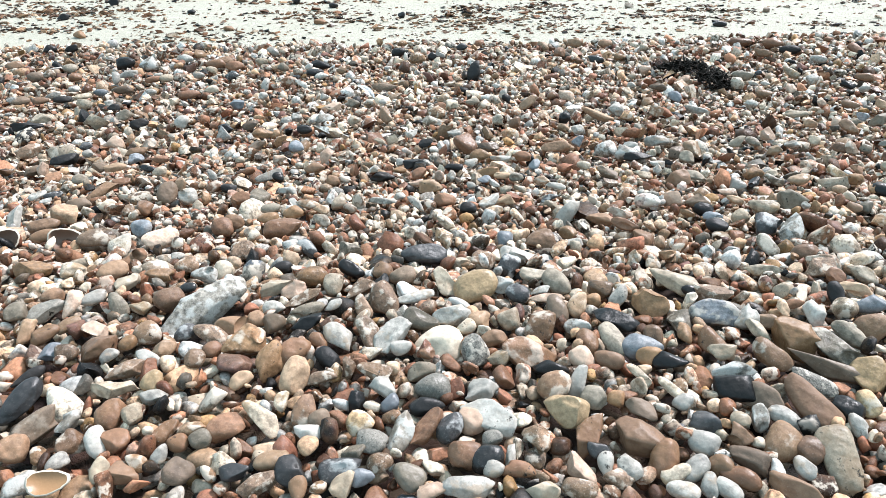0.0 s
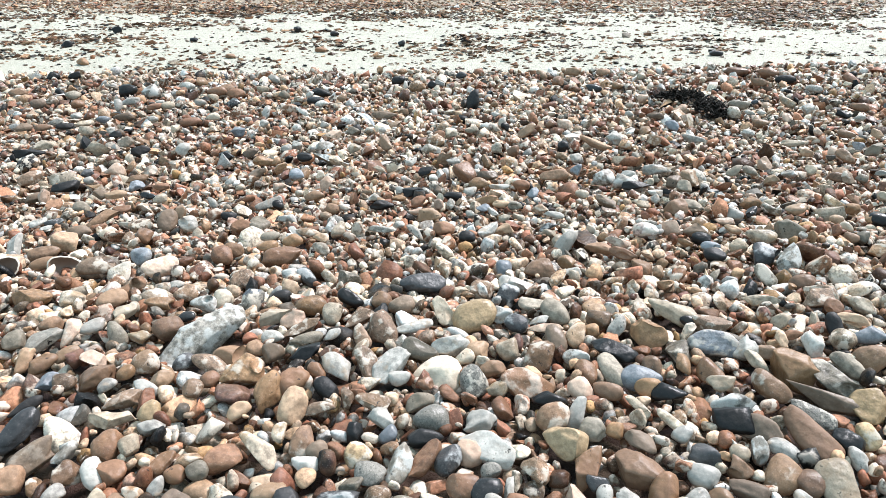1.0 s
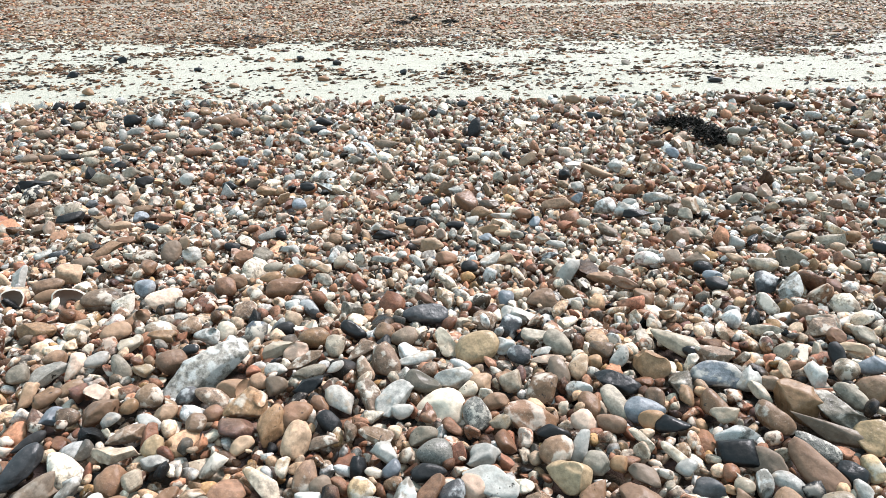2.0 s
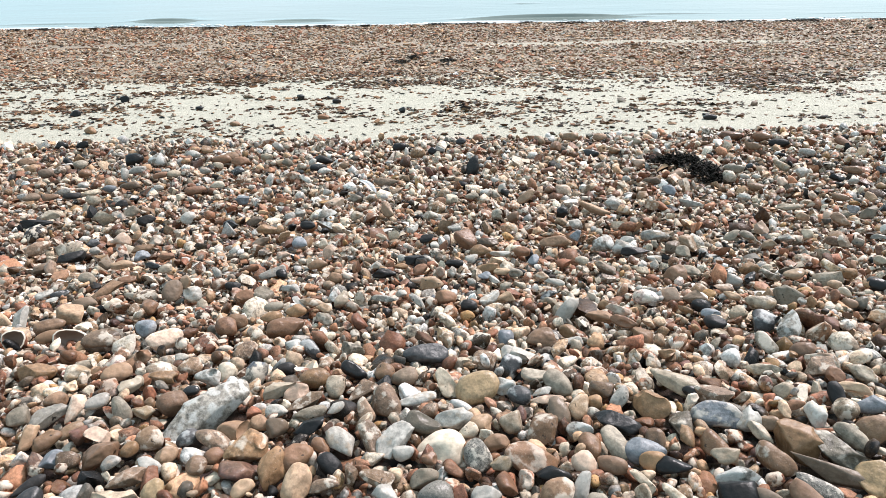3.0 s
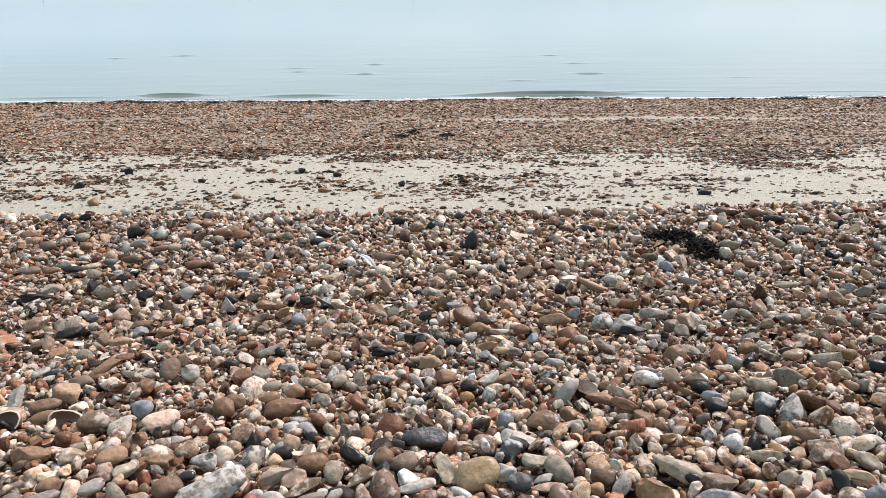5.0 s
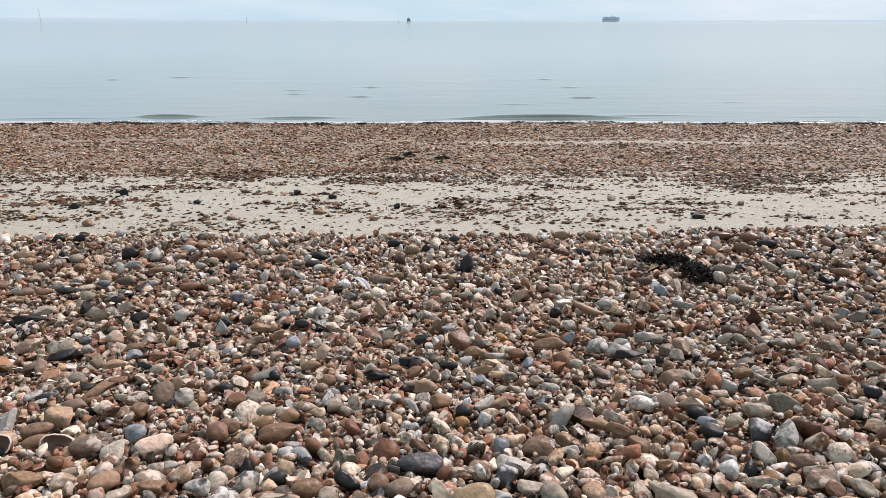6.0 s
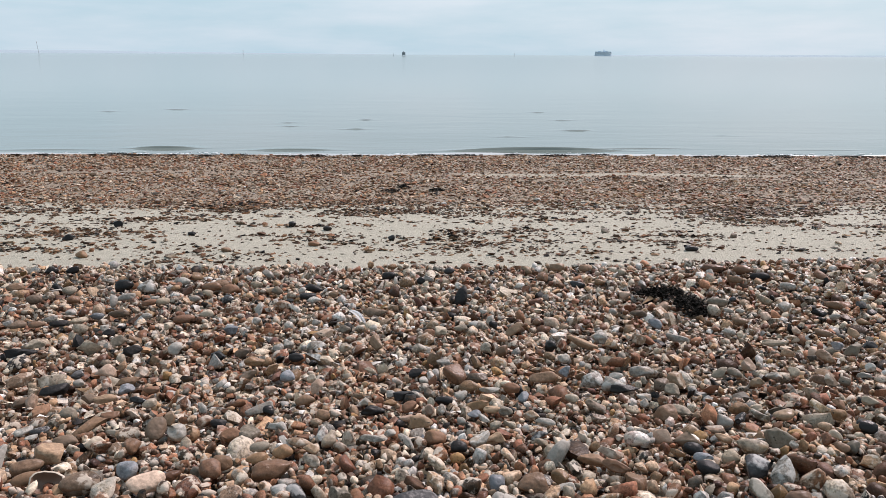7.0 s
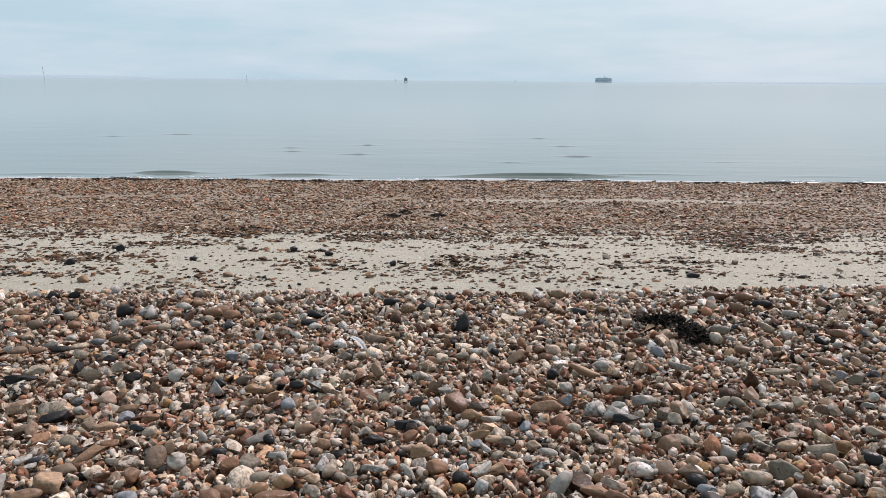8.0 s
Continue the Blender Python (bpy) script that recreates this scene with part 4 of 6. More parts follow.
stone("O", "f", (-0.648, 2.416, 0.619), (45, -0, 15), (38, 20, 14))
stone("L", "o", (-0.879, 2.941, 0.537), (46, -0, 17), (32, 26, 18))
stone("D", "o", (-0.506, 2.469, 0.610), (44, 4, 8), (29, 18, 12))
stone("D", "o", (-0.801, 2.492, 0.606), (41, 21, -4), (28, 22, 16))
stone("D", "f", (-1.568, 2.547, 0.597), (46, 6, 26), (57, 20, 14))
stone("G", "o", (-1.256, 2.181, 0.658), (45, -7, 37), (42, 26, 18))
stone("D", "o", (-1.194, 2.071, 0.677), (45, -0, 30), (46, 17, 12))
stone("W", "f", (-1.674, 3.590, 0.439), (16, -46, 93), (39, 22, 15))
stone("D", "o", (-1.801, 4.031, 0.382), (49, -0, 24), (52, 38, 27))
stone("D", "o", (-2.518, 4.589, 0.304), (50, -0, 29), (44, 29, 20))
stone("D", "o", (-2.388, 4.605, 0.301), (50, -0, 27), (40, 24, 16))
stone("R", "o", (-1.160, 3.165, 0.501), (47, -0, 20), (49, 22, 16))
stone("W", "o", (-1.502, 4.179, 0.363), (49, -0, 20), (37, 27, 19))
stone("S", "f", (-1.652, 3.987, 0.388), (49, -0, 22), (52, 43, 30))
stone("B", "o", (-1.243, 4.052, 0.379), (49, -0, 17), (51, 35, 24))
stone("G", "o", (-0.381, 2.937, 0.537), (46, -0, 7), (30, 21, 15))
stone("P", "o", (-0.269, 3.294, 0.481), (47, 2, 3), (64, 22, 15))
stone("G", "o", (-0.283, 1.463, 0.796), (28, 29, -32), (23, 15, 11))
stone("G", "f", (-0.195, 1.283, 0.825), (38, -0, 8), (25, 21, 15))
stone("G", "f", (0.712, 1.835, 0.721), (41, -13, -6), (32, 22, 16))
stone("B", "f", (0.663, 1.808, 0.726), (42, -0, -20), (33, 29, 20))
stone("O", "f", (0.895, 1.858, 0.716), (43, -0, -26), (29, 21, 15))
stone("T", "f", (0.996, 1.794, 0.729), (43, -7, -22), (31, 20, 14))
stone("B", "o", (1.485, 2.445, 0.614), (42, 21, -53), (39, 20, 14))
stone("K", "o", (1.138, 2.332, 0.633), (27, 38, -77), (27, 25, 18))
stone("B", "o", (1.684, 2.810, 0.561), (47, -0, -31), (36, 18, 12))
stone("B", "o", (1.302, 2.149, 0.664), (45, -0, -31), (29, 18, 12))
stone("D", "o", (1.159, 1.678, 0.753), (44, -0, -35), (26, 19, 13))
stone("O", "f", (1.145, 1.788, 0.731), (44, -0, -33), (24, 17, 12))
stone("P", "o", (-2.123, 3.653, 0.430), (49, -0, 30), (40, 28, 20))
stone("B", "o", (-2.399, 3.969, 0.390), (49, -0, 31), (50, 27, 19))
stone("P", "o", (-2.087, 3.726, 0.421), (49, -0, 29), (34, 26, 18))
stone("G", "o", (-2.048, 3.883, 0.401), (49, -0, 28), (39, 27, 19))
stone("R", "f", (-1.912, 3.650, 0.431), (48, -0, 27), (34, 22, 15))
stone("W", "o", (-1.767, 3.327, 0.476), (48, -0, 28), (25, 17, 12))
stone("W", "f", (-1.660, 3.707, 0.424), (48, -0, 24), (53, 18, 12))
stone("C", "f", (-1.420, 3.602, 0.437), (48, -0, 21), (36, 22, 15))
stone("R", "f", (-1.478, 3.575, 0.440), (48, -0, 22), (42, 19, 13))
stone("W", "o", (-1.492, 3.690, 0.426), (48, -0, 22), (22, 11, 8))
stone("W", "f", (-1.780, 3.168, 0.501), (48, -0, 29), (32, 15, 11))
stone("C", "f", (-1.636, 3.141, 0.505), (47, -0, 27), (40, 15, 11))
stone("D", "f", (-1.690, 3.069, 0.516), (47, -0, 29), (39, 15, 10))
stone("L", "f", (-1.594, 3.230, 0.491), (47, -0, 26), (33, 18, 13))
stone("W", "f", (-1.443, 2.974, 0.531), (47, -0, 26), (19, 18, 13))
stone("D", "f", (-1.387, 2.886, 0.545), (47, -0, 25), (27, 16, 12))
stone("G", "o", (-1.277, 2.732, 0.569), (46, -0, 25), (35, 22, 15))
stone("C", "f", (-1.597, 2.699, 0.574), (47, -0, 30), (37, 21, 15))
stone("D", "f", (-1.152, 2.567, 0.595), (45, -0, 24), (38, 23, 16))
stone("W", "o", (-1.001, 2.600, 0.590), (45, -0, 21), (29, 25, 18))
stone("P", "o", (-1.869, 3.048, 0.520), (48, -0, 31), (39, 19, 13))
stone("B", "o", (-1.779, 3.046, 0.520), (48, -0, 30), (36, 16, 11))
stone("P", "f", (-1.520, 3.296, 0.481), (47, -0, 24), (50, 19, 13))
stone("W", "f", (-1.357, 3.228, 0.492), (47, -0, 22), (25, 16, 11))
stone("R", "f", (-1.277, 3.994, 0.387), (48, -0, 18), (57, 29, 21))
stone("R", "f", (-1.150, 3.923, 0.396), (48, 7, 9), (53, 31, 21))
stone("W", "f", (-1.273, 3.673, 0.428), (48, -0, 19), (31, 19, 13))
stone("C", "f", (-1.241, 3.795, 0.412), (48, -0, 18), (29, 23, 16))
stone("N", "f", (-1.091, 3.643, 0.432), (48, -0, 16), (40, 28, 20))
stone("C", "f", (-1.027, 4.044, 0.380), (48, -0, 14), (37, 24, 17))
stone("W", "f", (-1.049, 4.446, 0.326), (41, 29, -16), (41, 25, 17))
stone("C", "f", (-1.095, 3.291, 0.482), (47, -0, 18), (36, 19, 13))
stone("W", "f", (-0.862, 3.387, 0.467), (22, -43, 73), (40, 18, 12))
stone("W", "d", (-0.689, 3.428, 0.460), (39, 28, -19), (41, 16, 7))
stone("W", "f", (-0.806, 3.119, 0.509), (44, -14, 28), (21, 19, 13))
stone("R", "o", (-0.766, 3.499, 0.450), (47, -0, 12), (42, 27, 19))
stone("W", "f", (-0.625, 3.638, 0.432), (47, -0, 9), (37, 22, 16))
stone("D", "f", (-0.673, 3.728, 0.421), (47, -0, 10), (47, 26, 18))
stone("W", "o", (-0.732, 3.887, 0.400), (48, -0, 10), (23, 19, 13))
stone("D", "f", (-0.675, 3.936, 0.394), (46, 15, -4), (56, 22, 16))
stone("G", "o", (-0.873, 3.872, 0.402), (48, -0, 12), (33, 24, 16))
stone("T", "o", (-0.541, 3.788, 0.413), (47, -0, 8), (29, 23, 16))
stone("D", "o", (-0.371, 2.971, 0.532), (46, -0, 7), (23, 24, 17))
stone("W", "o", (-0.527, 3.090, 0.513), (46, -0, 9), (21, 15, 10))
stone("K", "f", (-0.456, 2.863, 0.549), (45, -0, 9), (37, 20, 14))
stone("P", "f", (-0.722, 2.542, 0.598), (43, -14, 30), (33, 16, 11))
stone("S", "f", (-0.459, 2.656, 0.581), (45, -0, 9), (41, 21, 15))
stone("C", "o", (-0.337, 2.609, 0.589), (44, -0, 7), (27, 21, 15))
stone("W", "f", (-0.601, 2.603, 0.590), (41, -21, 35), (25, 19, 13))
stone("W", "f", (-0.574, 2.675, 0.578), (45, -0, 12), (21, 18, 12))
stone("D", "o", (-0.055, 4.164, 0.365), (48, -0, 1), (28, 25, 18))
stone("W", "o", (-0.211, 4.165, 0.365), (6, -48, 85), (30, 13, 9))
stone("D", "f", (-0.264, 4.365, 0.338), (48, -0, 3), (44, 26, 18))
stone("N", "f", (0.130, 4.563, 0.308), (47, -15, 12), (38, 24, 17))
stone("W", "f", (0.261, 3.316, 0.478), (45, -14, 9), (21, 16, 11))
stone("W", "f", (0.280, 3.130, 0.507), (15, -44, 64), (27, 19, 14))
stone("D", "o", (0.283, 3.009, 0.526), (46, -0, -6), (21, 20, 14))
stone("W", "o", (-0.257, 2.969, 0.532), (45, -0, 5), (17, 14, 10))
stone("T", "f", (-0.226, 2.699, 0.574), (14, 43, -65), (37, 23, 16))
stone("W", "d", (-0.025, 2.595, 0.591), (39, 24, -26), (27, 15, 6))
stone("G", "f", (-0.047, 2.595, 0.591), (44, -0, 1), (32, 23, 16))
stone("C", "f", (0.043, 2.909, 0.541), (45, -0, -1), (28, 26, 18))
stone("T", "f", (0.007, 3.023, 0.524), (44, -14, 14), (31, 21, 15))
stone("R", "f", (-0.007, 2.857, 0.550), (41, 21, -22), (25, 20, 14))
stone("G", "o", (0.132, 2.964, 0.533), (45, -0, -3), (31, 17, 12))
stone("S", "f", (0.199, 3.021, 0.524), (46, -0, -4), (31, 19, 13))
stone("B", "o", (0.275, 2.565, 0.595), (10, -43, 70), (25, 23, 16))
stone("G", "o", (0.216, 2.601, 0.590), (44, -0, -5), (23, 20, 14))
stone("R", "f", (0.716, 4.315, 0.345), (48, -0, -10), (36, 34, 24))
stone("T", "f", (0.875, 4.691, 0.288), (49, -0, -11), (55, 32, 23))
stone("B", "f", (1.067, 4.676, 0.292), (49, -0, -13), (47, 28, 20))
stone("N", "f", (0.879, 4.026, 0.383), (48, -0, -12), (48, 25, 17))
stone("O", "o", (1.028, 4.109, 0.373), (48, -0, -14), (28, 22, 15))
stone("K", "f", (1.083, 3.732, 0.422), (46, -15, -3), (29, 23, 16))
stone("C", "o", (0.966, 3.547, 0.445), (47, -0, -15), (21, 17, 12))
stone("P", "f", (1.019, 3.262, 0.487), (47, -0, -17), (42, 16, 11))
stone("W", "f", (0.909, 3.321, 0.477), (47, -0, -15), (23, 18, 12))
stone("K", "o", (0.556, 3.076, 0.515), (36, 31, -45), (40, 30, 21))
stone("R", "o", (0.490, 3.077, 0.515), (46, -0, -9), (20, 19, 13))
stone("O", "f", (0.607, 3.138, 0.506), (45, 11, -22), (32, 18, 13))
stone("L", "o", (1.029, 3.031, 0.523), (42, 21, -41), (34, 22, 15))
stone("W", "f", (0.732, 2.858, 0.550), (46, -0, -15), (22, 18, 12))
stone("B", "f", (0.865, 2.742, 0.568), (45, -0, -18), (29, 27, 19))
stone("K", "o", (1.189, 3.422, 0.464), (28, -40, 30), (32, 27, 19))
stone("T", "f", (0.616, 2.687, 0.576), (44, 13, -26), (70, 18, 13))
stone("R", "f", (1.882, 4.513, 0.340), (50, -0, -23), (76, 31, 22))
stone("R", "f", (2.038, 4.397, 0.364), (50, -0, -25), (63, 31, 21))
stone("D", "o", (2.030, 4.142, 0.398), (49, -0, -26), (60, 29, 20))
stone("B", "o", (1.846, 4.080, 0.399), (49, -0, -24), (52, 25, 17))
stone("G", "f", (1.509, 3.505, 0.459), (48, -0, -23), (54, 25, 17))
stone("W", "f", (1.481, 3.298, 0.487), (47, 11, -35), (28, 13, 9))
stone("W", "f", (1.535, 3.293, 0.489), (47, -11, -15), (23, 13, 9))
stone("K", "o", (1.597, 3.157, 0.510), (29, 40, -76), (27, 21, 15))
stone("B", "f", (1.427, 3.048, 0.524), (47, -0, -25), (40, 22, 15))
stone("W", "f", (1.296, 2.864, 0.550), (46, -0, -24), (30, 15, 11))
stone("C", "f", (1.322, 2.811, 0.559), (20, -43, 37), (22, 14, 10))
stone("C", "f", (1.767, 3.545, 0.460), (44, 22, -48), (49, 20, 14))
stone("R", "f", (2.381, 4.081, 0.416), (48, 15, -43), (52, 29, 20))
stone("R", "o", (2.051, 3.378, 0.487), (49, -0, -31), (44, 21, 15))
stone("D", "f", (1.878, 3.198, 0.509), (48, -0, -30), (36, 20, 14))
stone("K", "o", (1.597, 2.872, 0.552), (47, -0, -29), (20, 18, 13))
stone("O", "f", (1.984, 3.012, 0.536), (48, -0, -33), (31, 16, 11))
stone("T", "f", (1.811, 2.811, 0.562), (43, 22, -54), (29, 20, 14))
stone("C", "f", (2.653, 4.046, 0.427), (46, -23, -13), (35, 25, 17))
stone("W", "o", (1.912, 3.121, 0.520), (44, -22, -10), (24, 15, 11))
stone("T", "f", (1.376, 2.510, 0.603), (46, -0, -29), (26, 16, 11))
stone("L", "f", (1.632, 2.629, 0.587), (43, 21, -54), (25, 19, 13))
stone("G", "f", (1.652, 2.549, 0.597), (42, -21, -11), (36, 25, 18))
stone("N", "f", (1.757, 2.608, 0.591), (47, -0, -34), (28, 17, 12))
stone("K", "f", (1.474, 2.509, 0.603), (34, 33, -70), (29, 20, 14))
stone("M", "f", (-1.368, 2.187, 0.657), (45, -0, 32), (44, 22, 15))
stone("K", "f", (-1.136, 2.301, 0.638), (43, 14, 11), (34, 23, 16))
stone("N", "f", (-1.207, 2.246, 0.647), (41, -21, 50), (21, 16, 11))
stone("C", "o", (-1.205, 2.159, 0.662), (44, -0, 29), (21, 13, 9))
stone("W", "o", (-1.158, 2.152, 0.663), (44, -0, 28), (17, 13, 9))
stone("B", "f", (-1.003, 2.163, 0.661), (44, -0, 24), (38, 14, 9))
stone("L", "o", (-0.976, 2.087, 0.674), (43, -7, 32), (27, 15, 11))
stone("R", "f", (-0.890, 2.073, 0.676), (43, -0, 23), (25, 12, 8))
stone("K", "f", (-1.001, 2.271, 0.643), (44, -0, 23), (24, 20, 14))
stone("K", "f", (-1.193, 1.939, 0.700), (26, -37, 82), (32, 19, 13))
stone("R", "f", (-1.121, 1.860, 0.716), (43, -0, 31), (25, 20, 14))
stone("P", "o", (-1.228, 1.952, 0.697), (44, -0, 32), (26, 16, 11))
stone("G", "o", (-1.029, 1.836, 0.721), (41, 13, 14), (24, 18, 13))
stone("R", "f", (-0.904, 1.813, 0.725), (42, -0, 26), (26, 12, 8))
stone("P", "o", (-1.040, 1.984, 0.691), (43, -0, 27), (26, 16, 11))
stone("T", "f", (-0.996, 1.983, 0.691), (43, 7, 19), (33, 14, 10))
stone("P", "o", (-0.922, 1.605, 0.767), (41, 7, 22), (30, 16, 11))
stone("R", "o", (-0.742, 1.566, 0.775), (23, -34, 77), (21, 20, 14))
stone("M", "f", (-0.770, 1.546, 0.779), (23, -34, 79), (18, 16, 11))
stone("W", "f", (-1.070, 1.682, 0.752), (42, -7, 39), (25, 11, 8))
stone("N", "o", (-1.029, 1.685, 0.751), (42, -0, 31), (25, 10, 7))
stone("W", "d", (-1.024, 1.636, 0.761), (42, 3, 28), (16, 6, 2))
stone("C", "o", (-0.839, 1.928, 0.702), (42, -10, 34), (22, 14, 10))
stone("N", "f", (-0.889, 1.970, 0.694), (43, 7, 16), (26, 12, 8))
stone("T", "f", (-0.730, 1.790, 0.730), (24, -35, 74), (22, 16, 11))
stone("W", "o", (-0.666, 1.665, 0.755), (41, -0, 21), (24, 21, 14))
stone("W", "o", (-0.686, 2.132, 0.666), (39, -20, 40), (21, 12, 8))
stone("P", "f", (-0.623, 2.230, 0.650), (43, -7, 22), (31, 18, 13))
stone("L", "f", (-0.486, 2.214, 0.653), (39, 20, -11), (27, 22, 15))
stone("C", "o", (-0.404, 2.192, 0.656), (43, -0, 10), (16, 14, 10))
stone("K", "f", (-0.372, 2.096, 0.672), (28, -34, 56), (29, 19, 13))
stone("B", "o", (-0.385, 1.961, 0.696), (42, -0, 11), (31, 18, 12))
stone("K", "f", (-0.511, 2.067, 0.677), (43, -0, 13), (24, 13, 9))
stone("D", "o", (-0.472, 1.853, 0.717), (41, -0, 14), (16, 16, 11))
stone("W", "f", (-0.670, 1.885, 0.711), (13, 40, -51), (21, 12, 8))
stone("R", "o", (-0.622, 1.758, 0.737), (41, -0, 19), (23, 16, 11))
stone("D", "o", (-0.579, 1.737, 0.741), (41, -0, 18), (22, 14, 10))
stone("G", "f", (-0.478, 1.657, 0.757), (23, 34, -37), (28, 26, 18))
stone("R", "f", (-0.521, 1.645, 0.759), (39, -13, 32), (27, 18, 13))
stone("W", "f", (-0.424, 1.711, 0.746), (41, -0, 13), (18, 11, 8))
stone("W", "o", (-0.399, 1.701, 0.748), (23, 34, -40), (18, 11, 8))
stone("W", "f", (-0.368, 1.586, 0.771), (28, 29, -30), (23, 10, 7))
stone("T", "f", (-0.333, 1.585, 0.771), (39, 10, -0), (36, 12, 8))
stone("V", "o", (-0.281, 1.676, 0.753), (38, 13, -7), (21, 19, 13))
stone("B", "o", (-0.308, 1.807, 0.727), (41, -0, 9), (19, 17, 12))
stone("R", "f", (-0.278, 1.828, 0.722), (41, -0, 8), (20, 12, 8))
stone("C", "f", (-0.262, 1.605, 0.767), (32, -24, 42), (26, 18, 13))
stone("B", "o", (-0.229, 1.556, 0.777), (39, -0, 8), (17, 14, 10))
stone("G", "o", (-0.425, 1.556, 0.777), (40, -3, 19), (25, 13, 9))
stone("O", "f", (-0.362, 1.519, 0.785), (39, -0, 13), (25, 17, 12))
stone("T", "f", (-0.297, 1.533, 0.782), (39, -0, 10), (21, 14, 10))
stone("W", "f", (-0.109, 2.400, 0.622), (36, -26, 34), (25, 17, 12))
stone("W", "f", (0.044, 2.406, 0.620), (43, 7, -9), (27, 14, 10))
stone("C", "o", (-0.215, 2.287, 0.640), (43, -0, 5), (20, 14, 10))
stone("D", "f", (-0.056, 2.256, 0.646), (41, -13, 16), (26, 18, 13))
stone("W", "f", (-0.027, 2.167, 0.661), (43, -0, 0), (15, 13, 9))
stone("R", "f", (0.085, 2.233, 0.649), (31, 31, -44), (45, 34, 24))
stone("W", "o", (0.116, 2.246, 0.647), (43, -0, -3), (13, 10, 7))
stone("O", "f", (0.122, 2.087, 0.674), (42, -0, -4), (35, 23, 16))
stone("S", "f", (0.088, 1.994, 0.690), (42, -0, -3), (21, 18, 13))
stone("W", "f", (0.182, 2.056, 0.679), (42, -2, -3), (33, 10, 7))
stone("W", "f", (-0.203, 1.933, 0.701), (41, -0, 6), (21, 14, 10))
stone("D", "f", (-0.172, 1.853, 0.717), (41, 3, 1), (36, 15, 11))
stone("R", "f", (-0.067, 1.885, 0.711), (39, -13, 17), (23, 17, 12))
stone("O", "f", (-0.127, 1.932, 0.701), (41, -0, 3), (21, 10, 7))
stone("K", "f", (-0.072, 1.778, 0.733), (41, -0, 2), (21, 11, 8))
stone("D", "f", (0.034, 1.941, 0.700), (41, -7, 6), (28, 16, 11))
stone("S", "o", (0.026, 1.855, 0.717), (9, -40, 76), (17, 12, 8))
stone("K", "f", (-0.009, 1.856, 0.717), (23, 35, -53), (18, 14, 10))
stone("O", "f", (0.132, 1.882, 0.711), (41, -7, 3), (35, 17, 12))
stone("T", "f", (-0.033, 1.747, 0.739), (40, -6, 8), (33, 19, 14))
stone("W", "f", (0.078, 1.750, 0.738), (40, -0, -3), (13, 11, 8))
stone("W", "f", (0.141, 1.769, 0.734), (31, 27, -42), (19, 10, 7))
stone("L", "f", (0.119, 1.810, 0.726), (41, -0, -4), (21, 13, 9))
stone("T", "o", (0.171, 1.853, 0.717), (41, -0, -6), (25, 12, 8))
stone("G", "o", (0.210, 1.835, 0.721), (41, -0, -7), (21, 14, 9))
stone("W", "f", (0.119, 1.602, 0.768), (37, -16, 15), (29, 16, 11))
stone("T", "f", (0.156, 1.606, 0.767), (38, -13, 10), (28, 15, 10))
stone("R", "f", (0.005, 1.613, 0.766), (38, 13, -16), (28, 21, 15))
stone("D", "o", (0.063, 1.550, 0.778), (39, -0, -3), (21, 15, 10))
stone("W", "f", (-0.112, 1.655, 0.757), (40, -0, 3), (16, 11, 8))
stone("W", "f", (-0.066, 1.589, 0.771), (30, 27, -36), (29, 10, 7))
stone("S", "f", (-0.153, 1.612, 0.766), (39, 3, 1), (38, 10, 7))
stone("L", "o", (0.280, 1.985, 0.691), (17, -39, 56), (21, 16, 11))
stone("T", "f", (0.277, 1.798, 0.729), (40, -7, -2), (24, 13, 9))
stone("R", "f", (0.255, 2.079, 0.675), (42, -0, -7), (28, 17, 12))
stone("L", "f", (0.461, 2.248, 0.647), (41, -14, 3), (22, 18, 13))
stone("W", "o", (0.626, 2.203, 0.654), (43, 7, -23), (25, 16, 11))
stone("D", "f", (0.614, 2.050, 0.680), (43, -0, -17), (46, 17, 12))
stone("P", "f", (0.749, 2.109, 0.670), (25, -36, 32), (28, 23, 16))
stone("G", "o", (0.765, 2.048, 0.681), (43, -0, -21), (24, 19, 13))
stone("C", "f", (0.673, 2.104, 0.671), (9, -42, 58), (16, 12, 9))
stone("W", "f", (0.746, 2.280, 0.641), (42, -14, -4), (26, 13, 9))
stone("W", "o", (0.653, 1.979, 0.692), (42, -0, -18), (23, 13, 9))
stone("C", "o", (0.426, 1.965, 0.695), (41, 7, -20), (21, 14, 10))
stone("P", "o", (0.480, 1.876, 0.713), (40, 13, -30), (35, 14, 10))
stone("W", "f", (0.308, 1.741, 0.740), (40, 6, -18), (28, 10, 7))
stone("C", "f", (0.579, 1.845, 0.719), (42, -0, -18), (20, 12, 8))
stone("W", "f", (0.634, 1.913, 0.705), (24, -36, 34), (15, 12, 9))
stone("M", "f", (0.462, 1.768, 0.734), (41, -0, -15), (22, 13, 9))
stone("K", "f", (0.585, 1.607, 0.767), (41, -0, -20), (25, 18, 13))
stone("P", "f", (0.642, 1.593, 0.770), (41, -0, -22), (33, 21, 15))
stone("K", "f", (0.424, 1.501, 0.788), (39, 3, -20), (32, 13, 9))
stone("W", "o", (0.521, 1.671, 0.754), (41, -0, -18), (10, 9, 7))
stone("S", "f", (0.542, 1.643, 0.760), (23, -34, 34), (16, 14, 10))
stone("N", "f", (0.274, 1.630, 0.762), (38, -13, 6), (24, 11, 7))
stone("G", "f", (0.996, 2.233, 0.650), (35, -30, 11), (32, 16, 11))
stone("G", "f", (1.049, 2.239, 0.648), (40, 20, -48), (28, 16, 11))
